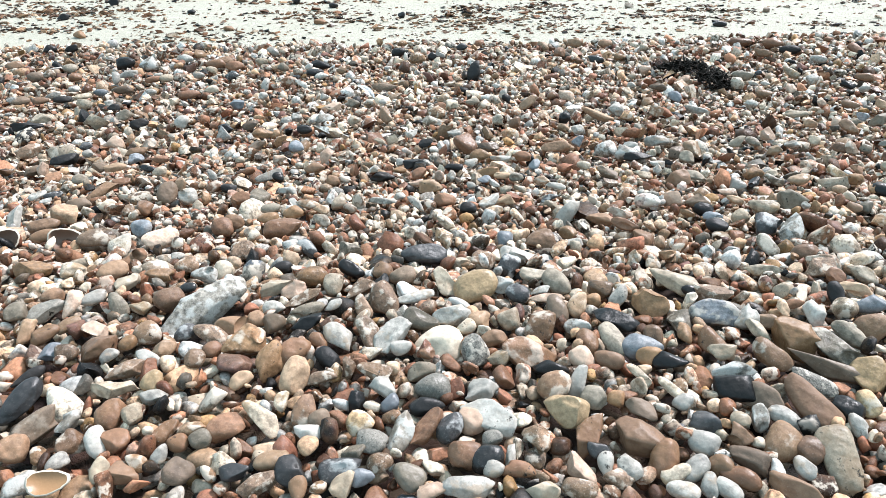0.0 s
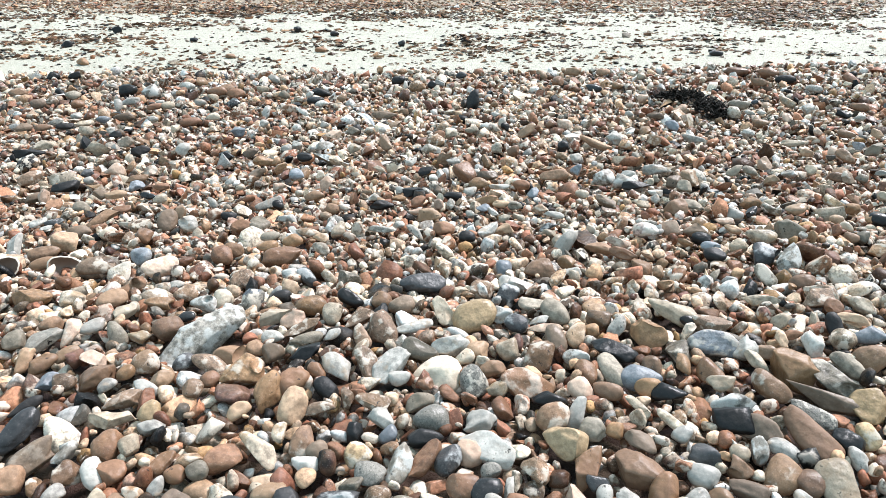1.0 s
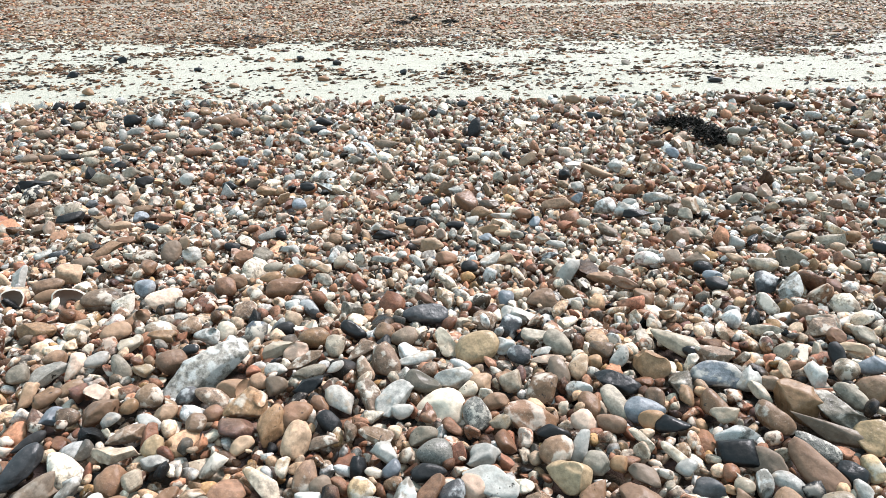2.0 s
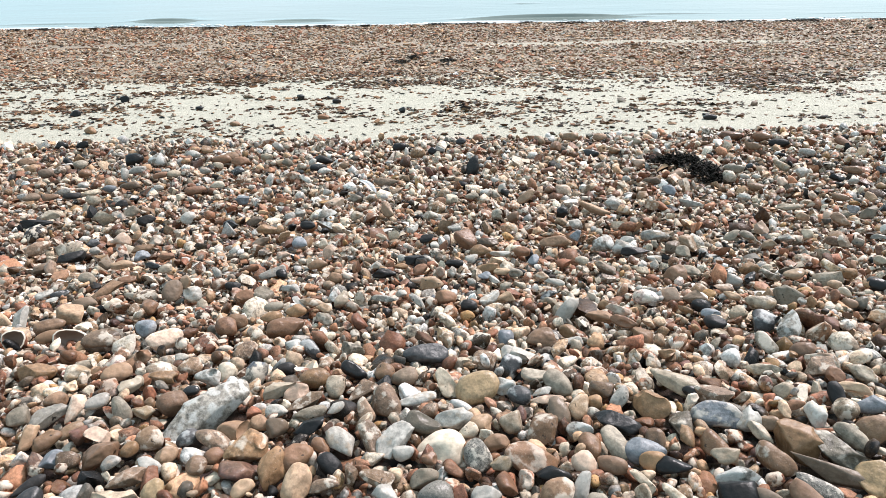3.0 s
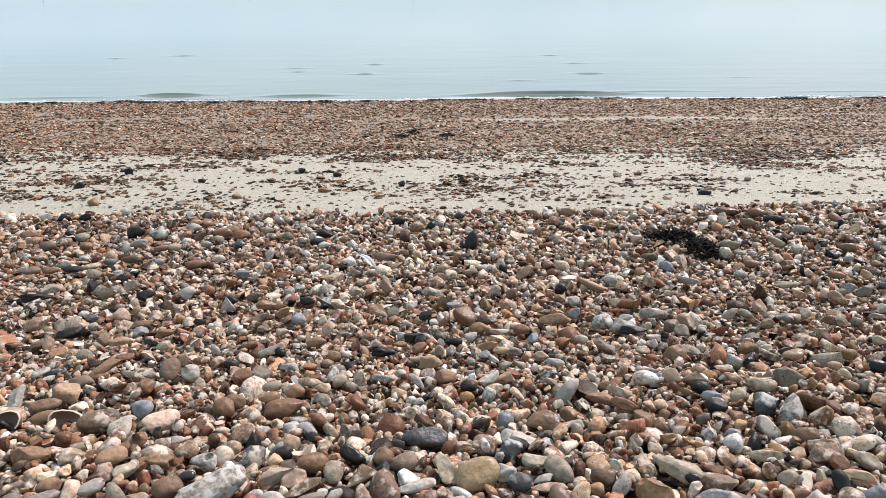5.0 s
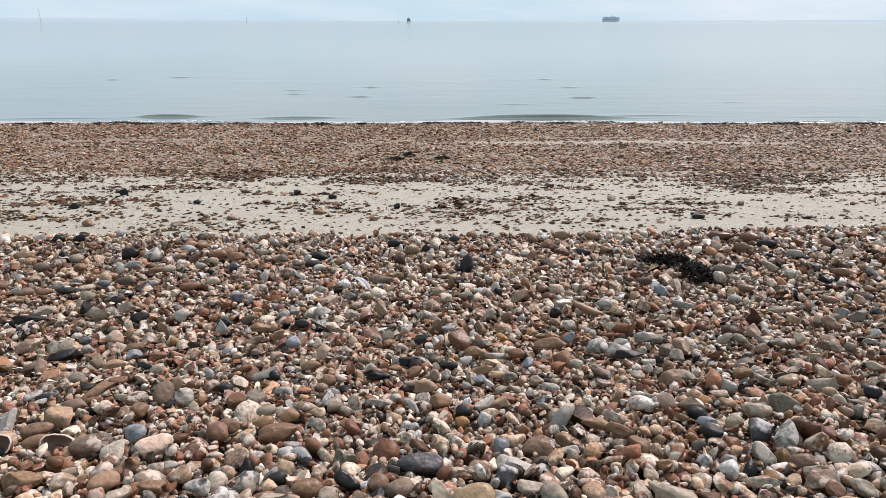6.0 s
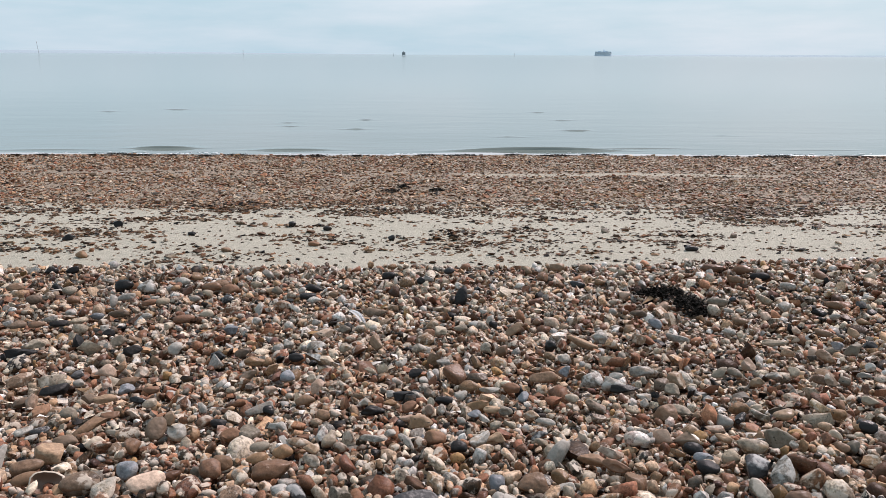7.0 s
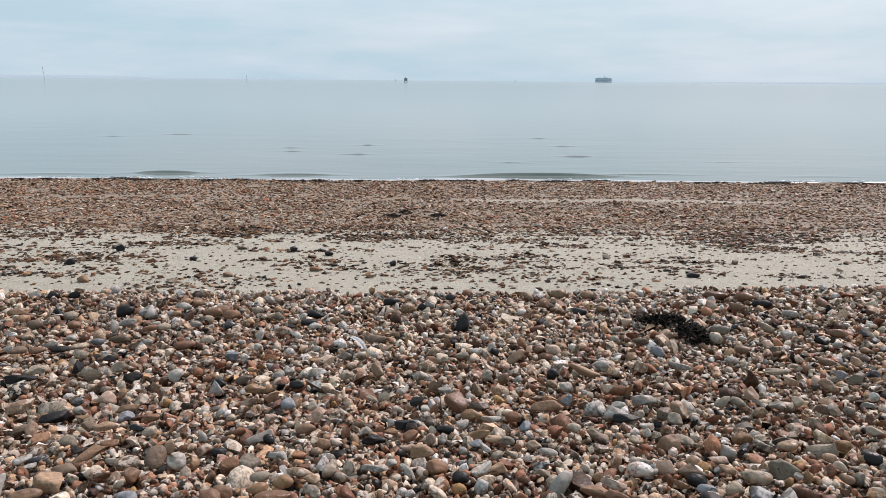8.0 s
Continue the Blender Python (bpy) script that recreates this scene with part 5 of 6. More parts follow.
stone("S", "f", (1.168, 2.202, 0.655), (45, -0, -28), (27, 14, 10))
stone("C", "f", (1.254, 2.236, 0.649), (45, -0, -29), (20, 18, 13))
stone("T", "o", (1.073, 2.123, 0.668), (44, -0, -27), (23, 17, 12))
stone("P", "f", (1.324, 2.133, 0.666), (41, 21, -54), (27, 20, 14))
stone("G", "o", (1.371, 2.132, 0.667), (45, -0, -33), (19, 16, 11))
stone("C", "o", (0.947, 1.855, 0.717), (43, -0, -27), (18, 12, 8))
stone("W", "f", (0.800, 1.732, 0.742), (42, -0, -25), (22, 18, 12))
stone("N", "f", (0.855, 1.761, 0.736), (24, -36, 26), (21, 13, 9))
stone("G", "f", (0.919, 1.781, 0.732), (42, 7, -35), (29, 12, 9))
stone("Y", "f", (1.135, 1.863, 0.715), (39, 20, -54), (29, 17, 12))
stone("R", "f", (1.210, 1.891, 0.710), (42, 14, -47), (22, 13, 9))
stone("C", "f", (1.322, 1.919, 0.704), (44, -7, -27), (24, 15, 11))
stone("O", "f", (1.149, 1.683, 0.752), (43, -0, -34), (25, 17, 12))
stone("K", "f", (0.745, 1.667, 0.755), (41, -0, -24), (27, 14, 10))
stone("T", "f", (0.739, 1.599, 0.768), (41, -0, -25), (22, 11, 7))
stone("W", "f", (0.893, 1.547, 0.779), (41, -0, -30), (11, 10, 7))
stone("T", "o", (1.049, 1.684, 0.751), (43, -0, -32), (18, 13, 9))
stone("C", "o", (1.040, 1.616, 0.765), (41, 13, -48), (19, 11, 7))
stone("G", "o", (1.033, 1.533, 0.782), (17, -39, 30), (18, 15, 10))
stone("B", "o", (1.001, 1.525, 0.783), (42, -0, -33), (18, 13, 9))
stone("W", "f", (1.562, 2.297, 0.639), (46, -0, -34), (18, 17, 12))
stone("W", "f", (1.478, 2.197, 0.656), (45, -7, -27), (25, 10, 7))
stone("D", "f", (0.164, 3.640, 0.445), (68, 0, 8), (38, 56, 34))

# ---- the shingle: stones settled one by one on a height map ----
CELL = 0.006
X0, X1, Y0, Y1 = -3.9, 3.9, 0.15, 5.35
grid_x, grid_y = np.arange(X0, X1, CELL), np.arange(Y0, Y1, CELL)
HX, HY = np.meshgrid(grid_x, grid_y)
surface = beach(HX, HY)
heap = surface - 0.07
taken = np.zeros(heap.shape, bool)

for ob in placed:
    # the stones that stand out are there already: raise the map to them
    m = ob.matrix_basis
    rad = np.array([math.sqrt(sum((m[r][c] * ob["half"][c]) ** 2 for c in range(3))) for r in range(3)])
    cx, cy, cz = m.translation
    i0, i1 = int((cy - rad[1] - Y0) / CELL), int((cy + rad[1] - Y0) / CELL) + 2
    j0, j1 = int((cx - rad[0] - X0) / CELL), int((cx + rad[0] - X0) / CELL) + 2
    if i0 < 0 or j0 < 0 or i1 > len(grid_y) or j1 > len(grid_x):
        continue
    rho = ((HX[i0:i1, j0:j1] - cx) / rad[0]) ** 2 + ((HY[i0:i1, j0:j1] - cy) / rad[1]) ** 2
    patch = heap[i0:i1, j0:j1]
    patch[rho < 1] = np.maximum(patch, cz + rad[2] * np.sqrt(np.clip(1 - rho, 0, 1)))[rho < 1]
    taken[i0:i1, j0:j1] |= rho < 0.75

rng = np.random.RandomState(11)
settled = []


def settle(count, y_lo, y_hi, mean, spread, lift=0.016, low=3, firm=88):
    """Drop stones on the heap: each rolls into the lowest of some places, and none comes to lie far above the bank's surface."""
    done = 0
    span = ((y_lo + 0.9) ** 2, (y_hi + 0.9) ** 2)
    for _ in range(count):
        size = float(np.clip(mean * math.exp(rng.normal(0, spread)), 0.006, 0.045))
        a, b, c = size, size * rng.uniform(0.55, 0.95), size * rng.uniform(0.40, 0.75)
        spin = rng.uniform(0, math.pi)
        cs, sn = math.cos(spin), math.sin(spin)
        rx, ry = math.hypot(a * cs, b * sn), math.hypot(a * sn, b * cs)
        ys = np.sqrt(rng.uniform(*span, low)) - 0.9
        xs = np.clip(rng.uniform(-1, 1, low) * (0.60 + 0.62 * ys), X0 + 0.06, X1 - 0.06)
        rows, cols = ((ys - Y0) / CELL).astype(int), ((xs - X0) / CELL).astype(int)
        deep_ = heap[rows, cols] - surface[rows, cols]
        best = None
        for n in np.argsort(deep_)[:2]:
            x, y = float(xs[n]), float(ys[n])
            if y > foot(x):
                continue
            i0, i1 = max(0, int((y - ry - Y0) / CELL)), int((y + ry - Y0) / CELL) + 2
            j0, j1 = max(0, int((x - rx - X0) / CELL)), int((x + rx - X0) / CELL) + 2
            dx, dy = grid_x[j0:j1] - x, (grid_y[i0:i1] - y)[:, None]
            rho = ((dx * cs + dy * sn) / a) ** 2 + ((dy * cs - dx * sn) / b) ** 2
            inside = rho < 1
            if not inside.any() or (taken[i0:i1, j0:j1] & inside).sum() > 0.2 * inside.sum():
                continue
            rise_ = c * np.sqrt(np.clip(1 - rho, 0, 1))
            z = float(np.percentile((heap[i0:i1, j0:j1] + rise_ * 0.9)[inside], firm))
            over = z - float(surface[rows[n], cols[n]])
            if best is None or over < best[0]:
                best = (over, x, y, z, i0, i1, j0, j1, inside, rise_)
        if best is None or best[0] > lift:
            continue
        over, x, y, z, i0, i1, j0, j1, inside, rise_ = best
        patch = heap[i0:i1, j0:j1]
        patch[inside] = np.maximum(patch, z + rise_)[inside]
        settled.append((x, y, z, a, b, c, spin, rng.normal(0, 0.55), rng.normal(0, 0.55), rng.randint(1 << 30)))
        done += 1
    return done


settle(4200, 0.25, 1.3, 0.0165, 0.38, 0.026, 6, 92)
settle(4200, 0.25, 1.3, 0.0130, 0.34, 0.020, 24, 85)
settle(3600, 0.25, 1.3, 0.0110, 0.30, 0.012, 40, 75)
settle(3000, 0.25, 1.3, 0.0100, 0.25, 0.004, 60, 55)
settle(16000, 1.3, 2.0, 0.0105, 0.44, 0.028, 4, 92)
settle(5500, 1.3, 2.0, 0.0090, 0.30, 0.014, 16)
settle(15000, 2.0, 3.0, 0.0125, 0.44, 0.030, 4, 92)
settle(5500, 2.0, 3.0, 0.0105, 0.30, 0.014, 16)
settle(12500, 3.0, 4.0, 0.0155, 0.40, 0.026, 4, 92)
settle(3500, 3.0, 4.0, 0.0130, 0.30, 0.014, 16)
settle(11000, 4.0, 5.2, 0.0180, 0.40, 0.020, 4, 92)
settle(3500, 4.0, 5.2, 0.0150, 0.30, 0.012, 16)


def fill(y_lo, y_hi, depth, mean, rounds, each):
    """Drop small stones into the holes where the heap still lies deep below the bank's surface."""
    inside_y = (grid_y > y_lo) & (grid_y < y_hi)
    for _ in range(rounds):
        holes = np.argwhere((heap - surface < -depth) & inside_y[:, None] & (np.abs(HX) < 0.60 + 0.62 * HY))
        if not len(holes):
            return
        for i, j in holes[rng.randint(0, len(holes), each)]:
            if heap[i, j] - surface[i, j] > -depth:
                continue
            a = float(mean * math.exp(rng.normal(0, 0.25)))
            c, x, y = a * rng.uniform(0.55, 0.85), float(grid_x[j]), float(grid_y[i])
            n = int(a / CELL) + 1
            i0, i1, j0, j1 = max(0, i - n), i + n + 1, max(0, j - n), j + n + 1
            rho = ((grid_x[j0:j1] - x) / a) ** 2 + ((grid_y[i0:i1] - y) / a)[:, None] ** 2
            z = float(heap[i, j]) + 0.75 * c
            patch = heap[i0:i1, j0:j1]
            patch[rho < 1] = np.maximum(patch, z + c * np.sqrt(np.clip(1 - rho, 0, 1)))[rho < 1]
            settled.append((x, y, z, a, a * 0.85, c, rng.uniform(0, math.pi), rng.normal(0, 0.5), rng.normal(0, 0.5), rng.randint(1 << 30)))


fill(0.22, 1.35, 0.022, 0.0120, 16, 500)
fill(1.35, 2.6, 0.032, 0.0120, 8, 700)


def shows(row):
    """Whether some of a stone's top lies open, not under other stones."""
    x, y, z, a, b, c, spin = row[:7]
    i0, i1 = max(0, int((y - a - Y0) / CELL)), int((y + a - Y0) / CELL) + 2
    j0, j1 = max(0, int((x - a - X0) / CELL)), int((x + a - X0) / CELL) + 2
    dx, dy = grid_x[j0:j1] - x, (grid_y[i0:i1] - y)[:, None]
    cs, sn = math.cos(spin), math.sin(spin)
    rho = ((dx * cs + dy * sn) / a) ** 2 + ((dy * cs - dx * sn) / b) ** 2
    inside = rho < 1
    if not inside.any():
        return True
    top = z + c * np.sqrt(np.clip(1 - rho, 0, 1))
    return ((top >= heap[i0:i1, j0:j1] - 0.004) & inside).sum() > 0.10 * inside.sum()


settled = [row for row in settled if shows(row)]


def turn_of(row):
    return Euler((row[7], row[8], row[6])).to_matrix()


def joined(name, rows, level, mat, share=0.35, label="", sharp=True, smooth=True, broken="f"):
    """All the stones of rows as one mesh; share: how many are rounded pebbles; broken: the shapes of the others."""
    verts, faces, base = [], [], 0
    for row in rows:
        seed = row[9]
        kind = "o" if (seed % 1000) / 1000 < share else broken[(seed // 7) % len(broken)]
        lib = SHAPES[kind, level]
        v, f = lib[(seed // 1000) % len(lib)]
        m = np.array(turn_of(row))
        verts.append((v * row[3:6]) @ m.T + row[:3])
        faces.append(f + base)
        base += len(v)
    data = flat_mesh(name, np.concatenate(verts), np.concatenate(faces), mat, smooth)
    if sharp:
        data.set_sharp_from_angle(angle=radians(62))
    ob = tagged(new(name, data), label, "", "", "stuff")
    ob.parent = ground
    return ob


def single(rows, mat):
    """Stones as parts of the beach, each an object on one of a few shared meshes."""
    library = []
    for n in range(24):
        for kind in "of":
            v, f = SHAPES[kind, 3][n]
            library.append(flat_mesh("pebble", v * (1, 0.62 + 0.012 * n, 0.45 + 0.27 * ((n * 7) % 24) / 24), f, mat))
    for row in rows:
        ob = new("pebble", library[row[9] % len(library)])
        ob.parent = ground
        ob.matrix_basis = Matrix.LocRotScale(row[:3], Euler((row[7], row[8], row[6])), (row[3],) * 3)


settled.sort(key=lambda row: math.hypot(row[0], row[1] - 0.75))
first = [row for row in settled if row[3] > 0.014][:300]
chosen = {row[9] for row in first}
rest = [row for row in settled if row[9] not in chosen]
LOOK = "mixed brown, cream and grey flint shingle"
joined("shingle_stones", [r for r in rest if r[1] < 1.15 and r[3] > 0.0155], 3, shingle_mat, 0.35, LOOK, sharp=False)
joined("small_shingle_stones", [r for r in rest if r[1] < 1.15 and r[3] <= 0.0155], 2, shingle_mat, 0.35, LOOK, sharp=False)
joined("middle_shingle_stones", [r for r in rest if 1.15 <= r[1] < 1.7], 2, shingle_mat, 0.15, LOOK)
joined("farther_shingle_stones", [r for r in rest if 1.7 <= r[1] < 2.9], 1, shingle_mat, 0.2, LOOK, broken="fc")
joined("far_shingle_stones", [r for r in rest if r[1] >= 2.9], 1, shingle_mat, 0.4, LOOK, broken="c")
single(first, pebble_mat)

# a looser cover of stones where the bank runs on to either side and behind
around = []
for gx in np.arange(-5.2, 5.2, 0.066):
    for gy in np.arange(-1.8, 5.0, 0.066):
        x, y = gx + rng.uniform(-0.045, 0.045), gy + rng.uniform(-0.045, 0.045)
        if rng.uniform() < max(0.0, (abs(x) - 4.6) / 0.6, (-1.2 - y) / 0.6):
            continue
        if (abs(x) < 0.58 + 0.62 * y and y > 0.22 and abs(x) < X1 - 0.05) or y > foot(x):
            continue
        a = float(np.clip(0.030 * math.exp(rng.normal(0, 0.3)), 0.014, 0.05))
        c = a * rng.uniform(0.4, 0.7)
        around.append((x, y, float(ground_height(x, y)) + 0.6 * c, a, a * rng.uniform(0.6, 0.95), c, rng.uniform(0, math.pi), rng.normal(0, 0.3), rng.normal(0, 0.3), rng.randint(1 << 30)))
joined("outer_shingle_stones", around, 0, shingle_mat, 0.4, "mixed brown, cream and grey flint shingle", sharp=False)

# ---- stones strewn on the sand flat and the gravel at the water ----


def strewn(count, y_lo, y_hi, mean, spread, thick, sunk, flat_=(0.35, 0.6), along=math.pi):
    """Stones half sunk in the flat, in drifts and patches; along: how far their long sides stray from the shore's line."""
    rows = []
    while len(rows) < count:
        y = math.sqrt(rng.uniform(y_lo ** 2, y_hi ** 2))
        x = rng.uniform(-1, 1) * (0.8 + 0.68 * y)
        drift = noise.noise(Vector((x * 0.7, y * 2.6, 3))) + 0.7 * noise.noise(Vector((x * 2.6, y * 7.5, 9))) + 0.4 * noise.noise(Vector((x * 7.0, y * 16.0, 5)))
        if rng.uniform() > thick(x, y, drift):
            continue
        a = float(np.clip(mean * math.exp(rng.normal(0, spread)), 0.006, 0.05))
        b, c = a * rng.uniform(0.45, 0.9), a * rng.uniform(*flat_)
        rows.append((x, y, float(ground_height(x, y)) + c * rng.uniform(*sunk), a, b, c, rng.uniform(-along, along), rng.uniform(-0.3, 0.3), rng.uniform(-0.3, 0.3), rng.randint(1 << 30)))
    return rows


def on_sand(x, y, drift):
    edge = np.clip((y - 7.3 + 0.45 * np.clip((x - 1) / 2, 0, 1)) / 0.9, 0, 1)
    heap_ = math.exp(-((x - 0.45) / 0.7) ** 2 - ((y - 6.5) / 0.35) ** 2) + 0.6 * math.exp(-((x + 3.6) / 0.9) ** 2 - ((y - 6.9) / 0.3) ** 2)
    low = np.clip((y - 5.4) / 0.8, 0.2, 1)
    return (0.03 + 0.9 * max(0, drift) ** 1.2) * low + 0.45 * edge ** 1.5 * max(0, 0.45 + drift) + 0.55 * heap_ * max(0, 0.5 + drift)


def on_strand(x, y, drift):
    bare = math.exp(-((y - 10.67 - 0.05 * math.sin(x)) / 0.19) ** 2) * (0.95 if 0.3 < x < 5.5 else 0.3)
    bare = max(bare, 0.8 * math.exp(-((y - 11.05 - 0.1 * math.sin(x)) / 0.07) ** 2) if 0.8 < x < 4.5 else 0, 0.8 * math.exp(-((y - 10.9) / 0.16) ** 2) if x < -2.6 else 0)
    return np.clip((y - 8.0 - 0.3 * drift) / 0.4, 0, 1) * np.clip(0.82 + 0.75 * drift, 0.25, 1) * (1 - bare)


joined("sand_stones", strewn(17000, 5.1, 8.6, 0.0165, 0.45, on_sand, (-0.1, 0.5), (0.22, 0.5), 0.5), 0, litter_mat, 0.5, "brown and dark stones strewn over wet sand", sharp=False, smooth=False)
joined("foreshore_gravel", strewn(42000, 7.9, 12.98, 0.0195, 0.33, on_strand, (0.1, 1.0), (0.25, 0.5), 1.0), 0, gravel_mat, 0.5, "brown gravel thickly covering the foreshore", sharp=False, smooth=False)

# ---- weed, feather, shells ----


def part(name, bm, mat, parent, label=""):
    """A bmesh as one mesh object under a thing."""
    data = bpy.data.meshes.new(name)
    bm.to_mesh(data)
    bm.free()
    data.materials.append(mat)
    ob = new(name, data)
    ob.parent = parent
    if label:
        ob["label"] = label
    return ob


def ribbon(bm, points, width, thick):
    """A flat-sided strip that tapers along its points."""
    last = None
    for n, p in enumerate(points):
        ahead = (points[min(n + 1, len(points) - 1)] - points[max(n - 1, 0)]).normalized()
        side = ahead.cross(Vector((0.1, 0.2, 1))).normalized()
        up = side.cross(ahead).normalized()
        k = 1 - 0.75 * abs(2 * n / (len(points) - 1) - 1) ** 3
        ring = [bm.verts.new(p + side * (a * width * k) + up * (b * thick * k)) for a, b in ((-1, -0.4), (1, -0.4), (0.7, 0.6), (-0.7, 0.6))]
        if last:
            for i in range(4):
                bm.faces.new((last[i], last[(i + 1) % 4], ring[(i + 1) % 4], ring[i]))
        else:
            bm.faces.new(ring[::-1])
        last = ring
    bm.faces.new(last)


def tangle(seed, strands, rx, ry, tall, length, width, mat=None):
    """A clump of seaweed: curled strands heaped together, one mesh."""
    rng = random.Random(seed)
    bm = bmesh.new()
    for _ in range(strands):
        a, r = rng.uniform(0, 2 * math.pi), math.sqrt(rng.random())
        p = Vector((rx * r * math.cos(a), ry * r * math.sin(a), rng.uniform(0.1, 0.9) * tall * (1 - 0.7 * r * r)))
        way, bend = rng.uniform(0, 2 * math.pi), rng.uniform(-0.9, 0.9)
        points = [p]
        for n in range(7):
            way += bend + rng.uniform(-0.3, 0.3)
            z = max(0.002, points[-1].z + rng.uniform(-0.4, 0.4) * tall * 0.5)
            points.append(Vector((points[-1].x + length / 7 * math.cos(way), points[-1].y + length / 7 * math.sin(way), z)))
        ribbon(bm, points, width * rng.uniform(0.6, 1.4), width * 0.5)
    data = bpy.data.meshes.new("seaweed_clump")
    bm.to_mesh(data)
    bm.free()
    data.materials.append(mat or weed_mat)
    return data


for seed, strands, rx, ry, tall, x, y in ((3, 260, 0.120, 0.050, 0.045, 1.285, 3.74), (4, 240, 0.060, 0.130, 0.045, 1.325, 3.40)):
    clump = new("seaweed_clump", tangle(seed, strands, rx, ry, tall, 0.05, 0.006))
    clump.location = (x, y, float(beach(x, y)) + 0.026)
    tagged(clump, "black dried seaweed tangle caught on the shingle", "seaweed", "seaweed on the bank")
for seed, rx, ry, x, y in ((7, 0.13, 0.16, -0.50, 9.20), (8, 0.10, 0.16, -0.33, 9.55), (9, 0.12, 0.10, 0.11, 9.30)):
    clump = new("seaweed_clump", tangle(seed, 34, rx * 0.75, ry * 0.7, 0.03, 0.10, 0.009))
    clump.location = (x, y, float(ground_height(x, y)) + 0.01)
    tagged(clump, "dark seaweed clump lying on foreshore gravel", "seaweed", "seaweed on the foreshore")

# the line of wrack that the last tide left
strand_rng = random.Random(21)
kinds = [new("seaweed_clump", tangle(30 + n, 30 + 14 * n, 0.06 + 0.08 * n, 0.03, 0.020, 0.10, 0.009, wrack_mat)) for n in range(4)]
for ob, x in zip(kinds, (-6.0, -2.0, 2.2, 6.4)):
    ob.location = (x, 12.9, float(ground_height(x, 12.9)) + 0.01)
    tagged(ob, "dark brown wrack stranded along the water's edge", "seaweed", "wrack along the waterline")
for n in range(30):
    x = -10.2 + 20.4 * (n + strand_rng.uniform(-0.5, 0.5)) / 29
    y = 12.88 + 0.10 * math.sin(x * 0.8) + strand_rng.uniform(-0.10, 0.08)
    copy_thing(kinds[n % 4], pose(x, y, float(ground_height(x, y)) + 0.012, 0, 0, strand_rng.uniform(-15, 15)))


def feather(place, turn, length):
    """A gull's moulted feather: a bent quill and a vane of two webs."""
    thing = tagged(new("feather"), "white and grey gull feather lying across pebbles", "feather")
    thing.matrix_basis = pose(*place, *turn)
    spine = [Vector((length * t, -0.18 * length * t * t, 0.12 * length * math.sin(math.pi * t))) for t in (0, 0.1, 0.2, 0.35, 0.5, 0.65, 0.8, 0.9, 1.0)]
    bm = bmesh.new()
    ribbon(bm, spine, 0.0014, 0.002)
    part("quill", bm, shell_mat, thing)
    for name, side, wide_ in (("broad_web", 1, 0.10), ("narrow_web", -1, 0.06)):
        bm = bmesh.new()
        for n in range(44):
            t = 0.2 + 0.78 * n / 43
            at = Vector((length * t, -0.18 * length * t * t, 0.12 * length * math.sin(math.pi * t)))
            reach = length * wide_ * math.sin(math.pi * min(1, (t - 0.12) / 0.9)) ** 0.6
            end = at + Vector((0.5 * reach, side * reach, 0.15 * reach))
            ribbon(bm, [at, at.lerp(end, 0.5) + Vector((0, 0, 0.12 * reach)), end], 0.0022, 0.0008)
        part(name, bm, vane_mat, thing)


feather((-0.425, 3.324, float(beach(-0.42, 3.32)) + 0.038), (10, 8, -44), 0.20)


def shell(place, turn, half, label, inside=None):
    """A single cupped shell, pale outside and coloured within."""
    thing = tagged(new("shell"), label, "shell", "shells in the shingle")
    thing.matrix_basis = pose(*place, *turn)
    for name, k, mat in (("outside", 1.0, shell_mat), ("lining", 0.88, inside or lining_mat)):
        bm = bmesh.new()
        rings = []
        for i in range(1, 9):
            s = i / 8
            ring = []
            for j in range(28):
                a = 2 * math.pi * j / 28
                r = s * (1 + 0.05 * math.sin(3 * a) + (0.02 * math.sin(17 * a) if i > 5 else 0))
                lean = 1 + 0.25 * math.cos(a)
                ring.append(bm.verts.new((k * half[0] * r * lean * math.cos(a), k * half[1] * r * math.sin(a), half[2] * (s ** 2.2 - 1) * k + (0.0 if k == 1 else 0.02 * half[2]))))
            rings.append(ring)
        tip = bm.verts.new((0, 0, -half[2] * k))
        for j in range(28):
            bm.faces.new((tip, rings[0][j], rings[0][(j + 1) % 28]))
            for i in range(7):
                bm.faces.new((rings[i][j], rings[i + 1][j], rings[i + 1][(j + 1) % 28], rings[i][(j + 1) % 28]))
        if k == 1.0:
            rim = [bm.verts.new((v.co.x * 0.87, v.co.y * 0.87, v.co.z + 0.01 * half[2])) for v in rings[-1]]
            for j in range(28):
                bm.faces.new((rings[-1][j], rim[j], rim[(j + 1) % 28], rings[-1][(j + 1) % 28]))
        for face in bm.faces:
            face.smooth = True
        part(name, bm, mat, thing)


shell((-0.500, 0.603, 0.909), (30, 8, 15), (0.026, 0.016, 0.006), "small orange-cream cupped shell among pebbles", ochre_lining_mat)
shell((-0.955, 1.340, 0.820), (50, -10, 30), (0.024, 0.026, 0.016), "pale purple-white slipper shell among pebbles")
shell((-0.842, 1.352, 0.815), (45, 5, 12), (0.036, 0.026, 0.020), "broken pale shell with a brown hollow inside")
shell((-0.856, 1.727, 0.722), (-60, 0, -5), (0.034, 0.014, 0.012), "thin white shell edge poking from shingle")

